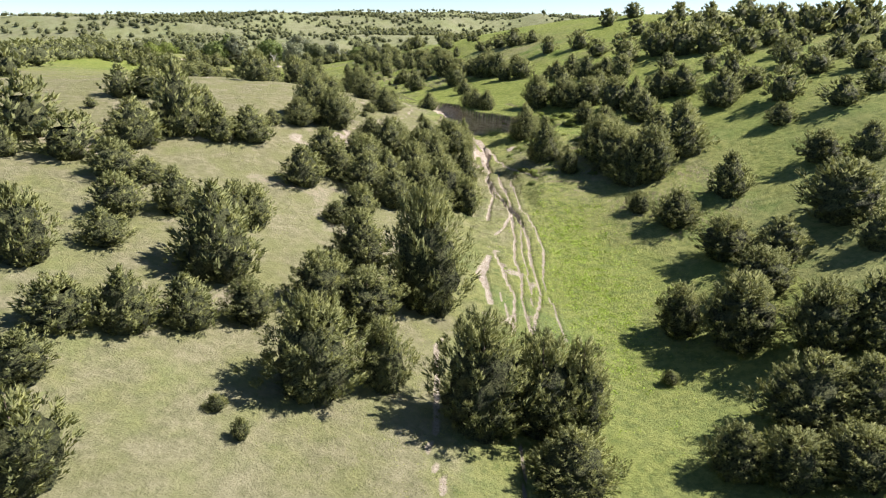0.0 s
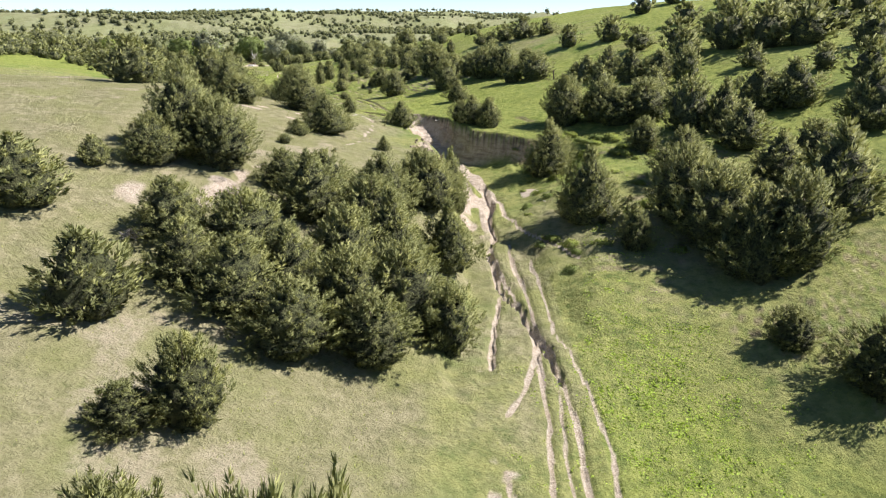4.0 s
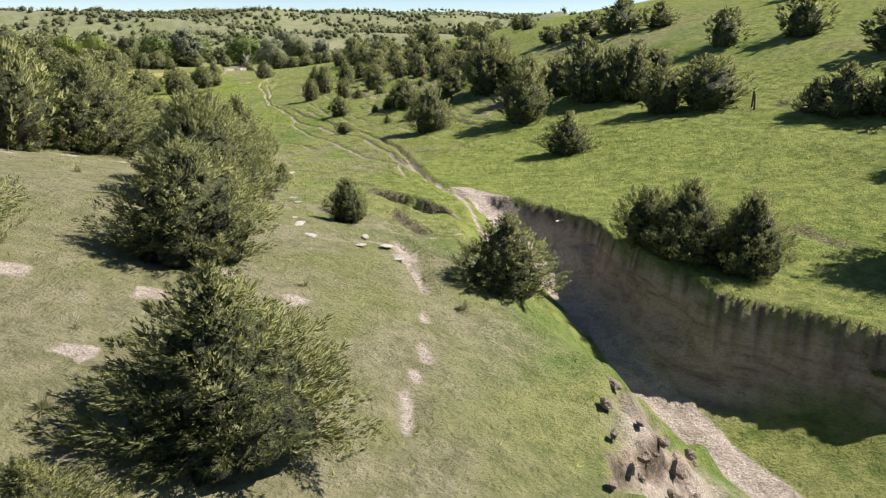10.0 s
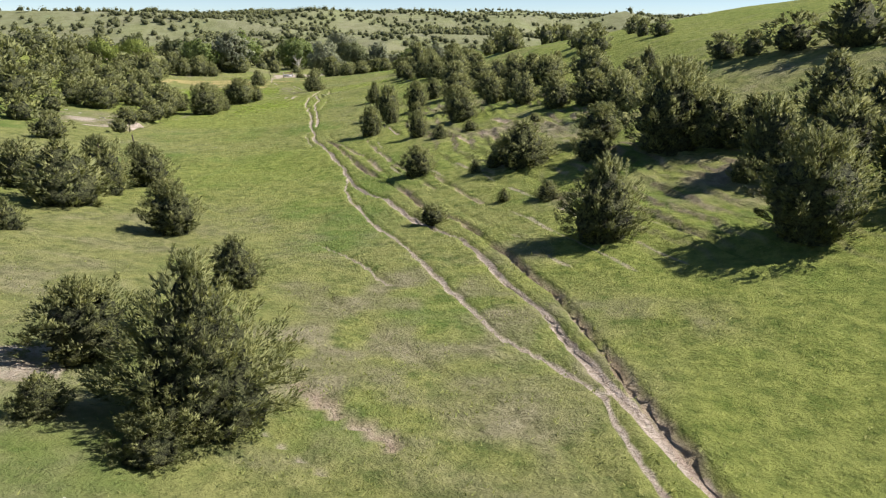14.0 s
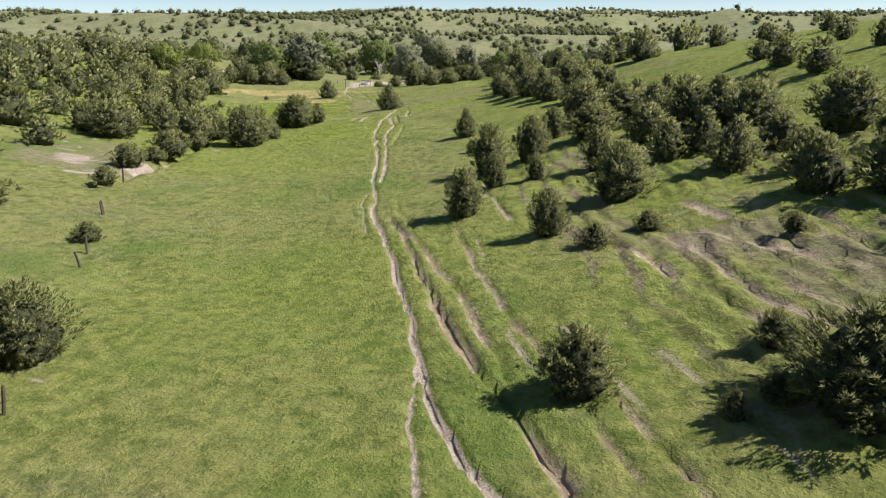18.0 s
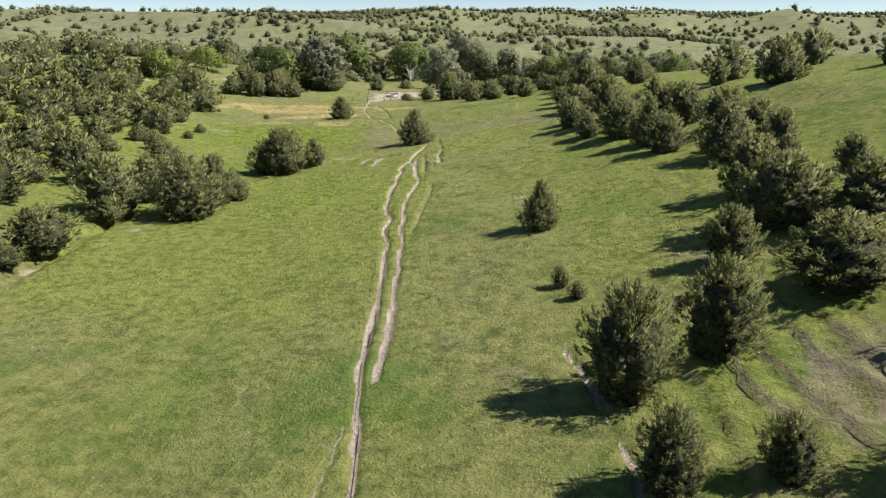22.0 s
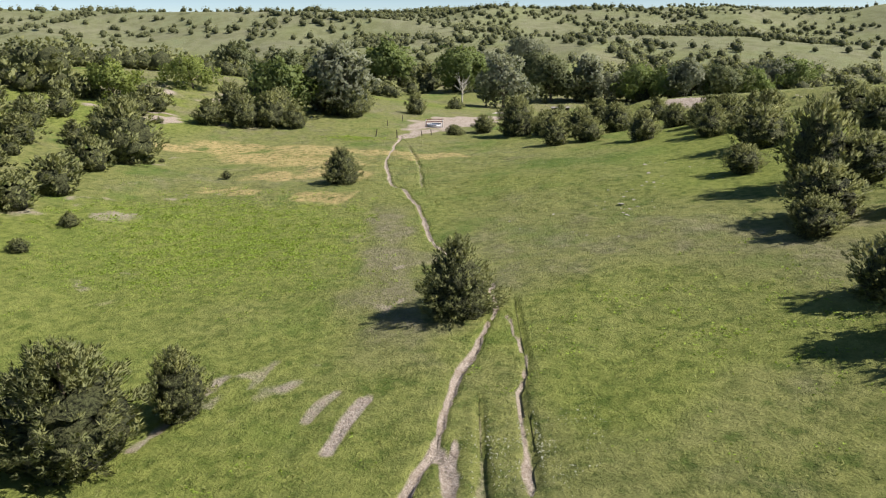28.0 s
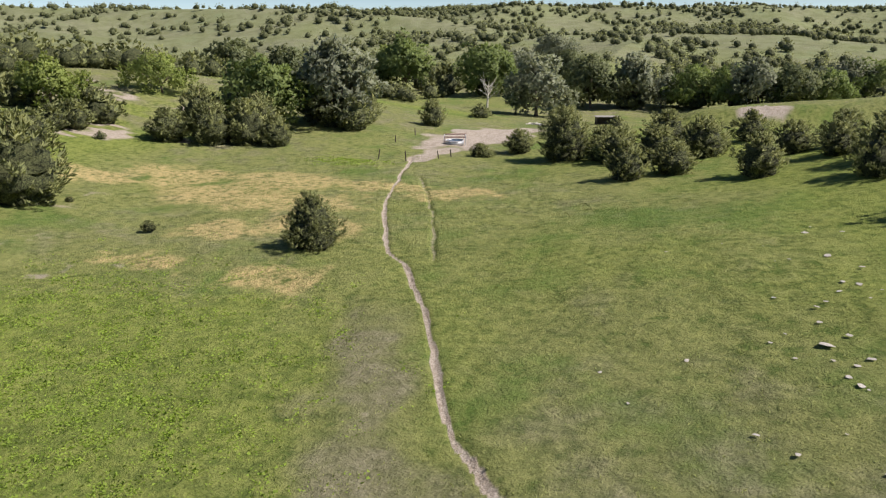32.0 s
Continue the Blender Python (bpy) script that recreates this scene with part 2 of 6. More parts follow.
def rolling(x, y):
    """The pasture's broad shape: sections across the draw, blended along it, and the far hills."""
    u = x - axis(y)
    iu, wu = spline_weights(u, SECTION_U)
    iy, wy = spline_weights(y, SECTION_Y)
    z = 0
    for a in range(4):
        ra = np.clip(iy + a - 1, 0, len(SECTION_Y) - 1)
        for b in range(4):
            z = z + wy[a] * wu[b] * SECTIONS[ra, np.clip(iu + b - 1, 0, len(SECTION_U) - 1)]
    far_x, far_y = x + 90, y - 260
    r = np.hypot(far_x, far_y)
    hills = -7 + 18 * ramp(r, 150, 800) + 4 * ramp(r, 750, 1800) - 30 * ramp(r, 1900, 3000)
    hills = hills + ramp(r, 120, 500) * (12 * (1 - 2 * np.abs(bumps(x, y, 260, 3))) + 7 * (1 - 2 * np.abs(bumps(x, y, 110, 4))) + 1.5 * bumps(x, y, 40, 5)) + ramp(r, 700, 1500) * 11 * bumps(x, y, 480, 6)
    away = np.maximum(np.maximum(ramp(np.abs(u), 75, 190), ramp(y, 325, 430)), ramp(-y, 20, 120))
    # a low bank above the creek meadow
    rise = y - 396 - 3 * bumps(x, y, 14, 53)
    bank = 3.2 * ramp(rise, -2, 2) * (1 - ramp(rise, 18, 48)) * ramp(x, -57, -49) * (1 - ramp(x, 15, 45))
    bank = bank + 4.2 * np.clip((x + 50) / 45, 0, 1) * ramp(rise, -11, 10) * (1 - ramp(rise, 16, 60)) * (1 - ramp(x, 40, 90))
    knoll = 6.5 * np.exp(-((x + 145) / 50) ** 2 - ((y - 380) / 38) ** 2)
    return z * (1 - away) + hills * away + bank + knoll


# the washed-out draw: (y, x of its floor, height of its floor, half width, steepness of the two sides)
WASH = np.array(((52, 7.5, 6, 8, .4, .4), (64, 7.3, 1.2, 5, .45, .4), (75, 6.5, 1.5, 3.0, .6, .42), (87, 5.9, 2.6, 1.4, .8, .3),
                 (95, 6.1, 3.2, .9, .88, .22), (100.5, 5.8, 3.5, .7, .8, .2), (104.7, 4.5, 3.8, .7, .82, .2), (106.9, 3.8, 4.0, .8, .85, .2), (108.8, 3.0, 4.2, .8, .8, .2), (110.6, 2.5, 4.4, .8, .78, .2),
                 (117, .7, 5.3, .9, .75, .2), (122, -1.3, 6.5, .9, .6, .2), (127, -4, 8.2, .6, .8, .2)))


def wash(x, y):
    torn = y + ramp(y, 99, 104) * (1 - ramp(y, 112, 118)) * (.9 * bumps(x, y, 4.5, 25) + .3 * bumps(x, y, 1.5, 26))
    row = [np.interp(y if k < 3 else torn, WASH[:, 0], WASH[:, k]) for k in range(6)]
    d = x - row[1] + .5 * bumps(x, y, 3.1, 8) + .2 * bumps(x, y, 1.1, 9) + .13 * ramp(y, 94, 100) * (x > row[1]) * bumps(y * 0, y, 1.4, 7)
    past = np.maximum(0, np.abs(d) - row[3])
    left = row[2] + row[4] * past + (.3 + .3 * ramp(y, 86, 92) * (1 - ramp(y, 102, 106))) * ramp(past, 0, 1) * (np.abs(bumps(x, y, 1.3, 19)) + .6 * bumps(x, y, .7, 20) - .2)
    bowl = row[2] + row[5] * past + .5 * np.maximum(0, d - 8) * (y > 80)
    # the head wall stands across the draw on a slant, a sheer cut by the channel and a weedy bank farther out
    head = torn - 108.6 + .9 * np.clip(d, 0, 6) + .3 * np.maximum(0, d - 6)
    sheer = 5.2 - 4.1 * ramp(d, 4.5, 8)
    flute = (.06 * np.abs(bumps(x, y, .75, 63)) + .5 * np.abs(bumps(x, y, 2.9, 74))) * ramp(d, .5, 1.5)
    # fallen soil slopes up to the sheer upper part of the wall
    out = np.maximum(0, d - .35 * row[3])
    back = .74 * np.maximum(0, head - flute)
    wall = np.minimum(np.maximum(.85 * out, 6 * out - 6.2), np.maximum(.8 * back, sheer * (back - .9)))
    right = bowl + np.minimum(wall, 4.8 + .55 * np.maximum(0, out - 2)) + .35 * ramp(d, 3, 6) * ramp(head, -4, .5) * (np.abs(bumps(x, y, 1.7, 64)) + .5 * bumps(x, y, .8, 65))
    right = right + .16 * ramp(out, .2, .8) * (1 - ramp(out, 2, 3)) * ramp(head, 0, 1) * (bumps(x, y, 1.1, 77) + bumps(x, y, .5, 78))
    z = np.where(d > 0, right, left) + .12 * bumps(x, y, .9, 10)
    return np.where((y > 52) & (y < 127), z, 99)


# cattle trails and washed ruts: width, depth, how bare, and the turns of the line
TRAILS = []
TRAILS.append((0.55, 0.16, 1.0, ((-3.2, 122.8), (-3.7, 125.2), (-4.5, 126.6), (-5.1, 128.3), (-5.7, 130.6), (-6.3, 132.8), (-7.1, 135.6), (-8.1, 138.8), (-8.8, 141.9), (-10.8, 147.1), (-12.9, 153.1), (-15.1, 156.2), (-16.6, 159.1), (-17.6, 161.2), (-18.7, 163.3), (-20.1, 165.3), (-21.7, 168.2), (-23.0, 171.8), (-24.7, 176.2), (-29.2, 188.3), (-30.5, 191.1), (-32.0, 194.8), (-32.5, 197.6), (-33.9, 201.1), (-35.3, 205.5), (-37.4, 213.9), (-40.2, 222.6), (-41.1, 225.5), (-41.7, 228.1), (-43.1, 231.4), (-44.4, 235.7), (-45.3, 240.2), (-46.5, 245.4), (-47.5, 248.5), (-47.4, 251.3), (-48.0, 254.5), (-48.3, 256.9), (-48.2, 259.8), (-48.4, 264.0), (-49.8, 268.3), (-53.9, 273.9))))
TRAILS.append((0.55, 0.11, 1.0, ((-53.9, 273.9), (-54.9, 275.2), (-56.3, 276.5), (-57.8, 279.3), (-59.6, 283.2), (-62.4, 288.4), (-64.7, 292.6), (-68.6, 297.8), (-70.9, 301.8), (-75.1, 310.6), (-79.4, 324.1), (-82.2, 333.6))))
TRAILS.append((0.60, 0.10, 0.8, ((-2.4, 117.7), (-3.0, 120.9), (-3.8, 123.8), (-4.8, 127.0), (-6.4, 132.9), (-7.9, 138.0), (-8.1, 138.8))))
TRAILS.append((0.35, 0.10, 0.8, ((-6.7, 129.1), (-7.8, 135.9), (-9.1, 138.0), (-10.6, 140.3), (-12.2, 143.9), (-13.7, 147.1), (-17.2, 155.3), (-18.6, 157.7), (-19.7, 160.4), (-20.7, 162.5), (-22.0, 167.0), (-22.9, 170.9))))
TRAILS.append((0.50, 0.32, 0.2, ((-5.1, 127.7), (-5.9, 132.0), (-7.3, 139.3), (-8.4, 144.5), (-12.7, 155.6), (-14.2, 157.5), (-15.2, 159.3), (-16.3, 162.3), (-17.6, 165.0), (-18.9, 167.8), (-20.9, 171.5), (-23.3, 176.1), (-28.1, 188.5), (-29.7, 191.7))))
TRAILS.append((0.42, 0.12, 0.7, ((-20.7, 153.2), (-17.7, 149.2), (-15.5, 146.0))))
TRAILS.append((0.30, 0.10, 0.6, ((-16.5, 132.2), (-14.9, 131.0), (-13.5, 130.1))))
TRAILS.append((0.45, 0.22, 0.2, ((-16.6, 135.0), (-14.8, 133.4), (-13.1, 132.1))))
TRAILS.append((0.40, 0.20, 0.3, ((-12.1, 129.0), (-14.2, 130.8), (-15.9, 131.5))))
TRAILS.append((0.40, 0.20, 0.3, ((-14.2, 130.9), (-16.2, 132.2), (-16.7, 132.3))))
TRAILS.append((0.35, 0.15, 0.3, ((-7.8, 131.1), (-9.2, 133.1), (-11.1, 135.4), (-14.1, 139.0), (-17.0, 142.8), (-18.5, 145.1))))
TRAILS.append((0.50, 0.25, 0.2, ((-14.0, 164.2), (-15.1, 166.7), (-15.6, 167.8))))
TRAILS.append((0.40, 0.20, 0.2, ((-11.7, 159.5), (-12.9, 161.9), (-13.8, 163.7))))
TRAILS.append((0.38, 0.15, 1.0, ((-21.4, 188.8), (-22.8, 192.5), (-24.1, 196.4), (-24.7, 199.4), (-26.8, 206.2))))
TRAILS.append((0.50, 0.12, 1.0, ((-33.9, 203.2), (-35.3, 209.2), (-39.1, 222.7), (-40.9, 228.7), (-42.5, 235.0), (-43.4, 241.2), (-45.1, 245.7), (-46.8, 251.7))))
TRAILS.append((0.40, 0.15, 0.6, ((-38.7, 224.0), (-39.6, 228.7), (-40.3, 232.6), (-41.5, 238.5))))
TRAILS.append((0.40, 0.20, 0.5, ((-43.5, 244.0), (-46.5, 253.9))))
TRAILS.append((0.45, 0.30, 0.4, ((-43.5, 249.8), (-44.9, 255.3), (-46.4, 261.2), (-47.8, 265.3))))
TRAILS.append((0.40, 0.15, 0.8, ((-43.6, 249.5), (-44.8, 253.6), (-45.7, 258.3), (-47.6, 263.4))))
TRAILS.append((0.40, 0.25, 0.4, ((-44.8, 249.1), (-45.9, 252.0), (-46.8, 255.2))))
TRAILS.append((0.45, 0.15, 0.9, ((-46.0, 248.7), (-47.3, 251.4))))
TRAILS.append((0.40, 0.08, 0.6, ((-30.3, 188.4), (-31.6, 191.8), (-33.4, 196.6), (-34.1, 200.5))))
TRAILS.append((0.35, 0.20, 0.3, ((-27.4, 188.8), (-28.7, 191.8), (-30.5, 196.0))))
TRAILS.append((0.30, 0.05, 0.5, ((-33.1, 194.2), (-35.6, 197.0), (-39.1, 202.4))))
TRAILS.append((1.02, 0.05, 0.6, ((-53.0, 252.1), (-52.9, 254.2))))
TRAILS.append((1.19, 0.05, 0.7, ((-51.2, 250.5), (-51.3, 254.1))))
TRAILS.append((1.53, 0.08, 0.6, ((-58.8, 248.9), (-58.7, 251.0), (-58.7, 254.8))))
TRAILS.append((1.02, 0.05, 0.5, ((-56.9, 254.1), (-57.3, 256.9))))
TRAILS.append((0.55, 0.12, 0.5, ((-64.8, 296.0), (-67.7, 304.1), (-71.6, 312.7), (-76.8, 323.3))))
TRAILS.append((0.60, 0.35, 0.9, ((5.9, 100.1), (6.1, 94.5), (5.9, 90.1), (6.0, 87.1), (5.5, 85.2), (5.7, 81.8), (5.9, 78.5), (7.0, 75.6), (7.4, 73.2), (7.7, 70.7), (8.2, 68.6))))
TRAILS.append((0.50, 0.12, 0.9, ((6.7, 96.8), (7.3, 91.7), (8.2, 87.8), (10.5, 83.7), (11.6, 81.7))))
TRAILS.append((0.50, 0.15, 1.0, ((-0.4, 44.5), (-0.4, 37.7), (-0.6, 32.2), (0.0, 29.1))))
TRAILS.append((0.50, 0.20, 0.9, ((4.5, 34.5), (4.4, 32.3), (4.3, 30.1))))
TRAILS.append((0.70, 0.30, 0.8, ((-13.1, 77.7), (-12.6, 79.7), (-11.8, 81.1), (-11.6, 84.3), (-10.8, 86.7), (-8.7, 89.4), (-7.4, 91.1))))
TRAILS.append((0.35, 0.06, 0.8, ((-5.1, 108.6), (-4.8, 105.9), (-4.7, 102.4), (-4.8, 99.6), (-5.0, 97.8), (-5.3, 96.5), (-5.9, 94.8))))
TRAILS.append((0.40, 0.20, 0.7, ((-7.0, 116.1), (-6.0, 112.9), (-5.4, 109.7), (-5.0, 107.6), (-4.8, 106.2), (-4.7, 104.6))))
TRAILS.append((0.42, 0.16, 1.0, ((5.9, 91.1), (5.7, 85.4), (6.2, 80.0), (7.3, 74.1), (7.1, 69.6), (7.1, 65.4), (6.8, 60.9), (6.9, 57.2), (6.6, 54.0), (6.8, 50.4), (6.8, 47.9))))
TRAILS.append((0.45, 0.16, 1.0, ((6.9, 86.1), (7.3, 80.0), (7.6, 73.8), (8.1, 69.2), (8.5, 65.7), (8.3, 61.7), (8.3, 58.0), (8.4, 55.3), (7.9, 52.2), (7.2, 49.1), (6.8, 47.9))))
TRAILS.append((0.38, 0.08, 0.8, ((8.3, 83.3), (8.5, 73.2), (9.6, 68.1), (9.8, 64.0), (9.0, 58.2), (8.9, 54.3), (9.2, 51.3), (9.5, 47.5))))
TRAILS.append((0.55, 0.20, 1.0, ((5.8, 78.0), (5.2, 73.8), (4.8, 69.0))))
TRAILS.append((0.40, 0.10, 0.9, ((7.2, 72.0), (6.3, 67.5), (5.2, 65.1))))
TRAILS.append((0.34, 0.12, 0.8, ((7.9, 67.5), (7.7, 63.6), (7.7, 60.2), (7.5, 56.7), (7.5, 53.2), (7.7, 51.6))))
TRAILS.append((1.10, 0.10, 0.8, ((4.2, 60.2), (3.2, 56.7), (3.7, 54.0), (3.9, 51.6))))
TRAILS.append((0.50, 0.14, 1.0, ((4.7, 61.0), (5.2, 58.9), (5.5, 56.0), (6.1, 53.5), (5.7, 50.0), (5.4, 47.4))))
TRAILS.append((0.40, 0.10, 0.8, ((4.7, 54.1), (5.1, 51.7), (5.3, 49.2))))
TRAILS.append((0.43, 0.20, 0.1, ((-29.0, 190.2), (-26.0, 185.1), (-23.5, 179.5), (-22.0, 176.3), (-20.8, 173.2), (-19.7, 171.4), (-19.2, 169.5))))
TRAILS.append((0.50, 0.25, 0.1, ((-23.8, 176.7), (-22.1, 173.4), (-20.8, 170.9), (-19.6, 169.1), (-18.8, 166.9), (-17.8, 165.5), (-17.1, 164.3), (-16.7, 163.7))))
TRAILS.append((0.36, 0.17, 0.1, ((-24.3, 187.4), (-22.4, 181.7), (-21.0, 177.3), (-19.6, 174.3), (-18.5, 172.2), (-17.9, 170.9))))
TRAILS.append((0.43, 0.23, 0.1, ((-15.7, 168.1), (-15.1, 166.6), (-14.5, 165.3), (-14.1, 164.1))))
TRAILS.append((0.36, 0.20, 0.1, ((-16.5, 167.4), (-15.9, 165.7), (-15.3, 164.4))))
TRAILS.append((0.72, 0.12, 0.1, ((-15.1, 181.1), (-13.9, 179.2), (-12.9, 176.5), (-12.0, 174.8), (-11.3, 173.2), (-10.4, 172.2))))
TRAILS.append((0.72, 0.12, 0.1, ((-13.2, 183.2), (-11.9, 179.6), (-11.1, 176.3), (-10.3, 174.0), (-9.3, 172.0), (-8.8, 171.2))))
TRAILS.append((0.72, 0.12, 0.1, ((-11.5, 187.1), (-10.1, 183.7))))
TRAILS.append((0.72, 0.12, 0.1, ((-9.6, 179.6), (-8.5, 178.0), (-7.2, 176.3))))
TRAILS.append((0.72, 0.12, 0.1, ((-9.3, 174.6), (-8.4, 172.6), (-7.4, 171.2))))
TRAILS.append((1.7, 0.75, 0.35, ((-58.3, 199.0), (-59.0, 203.5), (-59.6, 208.1), (-60.3, 213.3), (-63.1, 221.4), (-63.7, 227.1))))


# slumped edges: drop, breadth of the sunken side, and the line, with the sunken side to its left
SCARPS = (
    (.6, 1.8, ((-3.6, 118.6), (-4.3, 119.6), (-5.4, 121.3), (-6.5, 122.8), (-7.5, 123.7), (-8.8, 124.4))),
    (.34, 1.1, ((-4.7, 112.6), (-5.0, 114.0), (-5.6, 115.6), (-6.2, 117.5), (-6.9, 118.8))),
    (.2, 1.0, ((-7.6, 124.9), (-9.0, 126.0), (-11.2, 127.3), (-13.6, 129.2))),
    (.55, 2.0, ((2.6, 103.0), (1.6, 101.9), (.7, 100.9), (-.3, 99.6), (-.6, 98.0))),
    (.25, .9, ((12.6, 112.8), (11.8, 114.0), (10.9, 115.3), (10.0, 115.7))),
)


def slumps(x, y):
    """How far the ground has sunk beside the slumped edges, and where their raw faces show."""
    sunk, raw = np.zeros_like(x), np.zeros_like(x)
    wx, wy = x + .3 * bumps(x, y, 1.6, 66) + .12 * bumps(x, y, .6, 67), y + .3 * bumps(x, y, 1.6, 68)
    for drop, broad, turns in SCARPS:
        best, side, along = np.full_like(x, 99.0), np.zeros_like(x), np.zeros_like(x)
        for k, ((ax, ay), (bx, by)) in enumerate(zip(turns, turns[1:])):
            near = np.nonzero((x > min(ax, bx) - 4) & (x < max(ax, bx) + 4) & (y > min(ay, by) - 4) & (y < max(ay, by) + 4))
            px, py, dx, dy = wx[near] - ax, wy[near] - ay, bx - ax, by - ay
            f = np.clip((px * dx + py * dy) / (dx * dx + dy * dy), 0, 1)
            gap = np.hypot(px - f * dx, py - f * dy)
            closer = gap < best[near]
            best[near] = np.where(closer, gap, best[near])
            side[near] = np.where(closer, dx * py - dy * px, side[near])
            along[near] = np.where(closer, (k + f) / (len(turns) - 1), along[near])
        fade = ramp(along, 0, .2) * (1 - ramp(along, .8, 1))
        low = np.where(side > 0, best, -best)
        sunk = np.maximum(sunk, drop * fade * ramp(low, -.12, .22) * (1 - ramp(low, broad * .3, broad)))
        raw = np.maximum(raw, fade * min(1, drop * 1.8) * ramp(low, -.2, -.02) * (1 - ramp(low, .15, .45)) * ramp(bumps(x, y, 1.1, 73), -.8, -.1))
    return sunk, raw


def trail_marks(x, y):
    """How deep and how bare the trails leave the ground at each place."""
    deep, bare, cut = np.zeros_like(x), np.zeros_like(x), np.zeros_like(x)
    wx, wy = x + .16 * bumps(x, y, 2.6, 21) + .06 * bumps(x, y, .9, 22), y + .16 * bumps(x, y, 2.6, 23)
    for width, depth, soil, turns in TRAILS:
        best = np.full_like(x, 99.0)
        for (ax, ay), (bx, by) in zip(turns, turns[1:]):
            near = np.nonzero((x > min(ax, bx) - 3) & (x < max(ax, bx) + 3) & (y > min(ay, by) - 3) & (y < max(ay, by) + 3))
            px, py = wx[near] - ax, wy[near] - ay
            dx, dy = bx - ax, by - ay
            f = np.clip((px * dx + py * dy) / (dx * dx + dy * dy + 1e-6), 0, 1)
            best[near] = np.minimum(best[near], np.hypot(px - f * dx, py - f * dy))
        wide = .57 * width * (1 + .35 * bumps(x, y, 4, 24))
        inside = 1 - ramp(best, wide * .35, wide * .75)
        deep = np.maximum(deep, depth * (1.6 if soil > .45 else 1) * inside)
        bare = np.maximum(bare, soil * (1 - ramp(best, wide * .3, wide * .85)))
        if soil < .3:
            cut = np.maximum(cut, 1 - ramp(best, wide * .45, wide * .8))
    return deep, bare, cut


def ground_height(x, y):
    x, y = np.asarray(x, float), np.asarray(y, float)
    return np.minimum(rolling(x, y), wash(x, y))


def stand(x, y):
    return float(ground_height(np.array([x]), np.array([y]))[0])


def mesh_of(name, verts, faces, mat, smooth=False, normals=None):
    me = bpy.data.meshes.new(name)
    verts, faces = np.asarray(verts, np.float32), np.asarray(faces, np.int32)
    n = faces.shape[1]
    me.vertices.add(len(verts))
    me.vertices.foreach_set("co", verts.ravel())
    me.loops.add(faces.size)
    me.loops.foreach_set("vertex_index", faces.ravel())
    me.polygons.add(len(faces))
    me.polygons.foreach_set("loop_start", np.arange(0, faces.size, n, dtype=np.int32))
    me.polygons.foreach_set("use_smooth", np.full(len(faces), smooth))
    me.update(calc_edges=True)
    me.materials.append(mat)
    if normals is not None:
        tri = verts[faces]
        flip = np.einsum("ij,ij->i", np.cross(tri[:, 1] - tri[:, 0], tri[:, 2] - tri[:, 0]), normals[faces].mean(1)) < 0
        faces[flip] = faces[flip][:, ::-1]
        me.loops.foreach_set("vertex_index", faces.ravel())
        me.update(calc_edges=True)
        me.polygons.foreach_set("use_smooth", np.full(len(faces), True))
        me.normals_split_custom_set_from_vertices(normals.tolist())
    return me


def stops(low, high, first, grow):
    out, step = [low], first
    while out[-1] < high:
        out.append(out[-1] + step)
        step *= grow
    return out


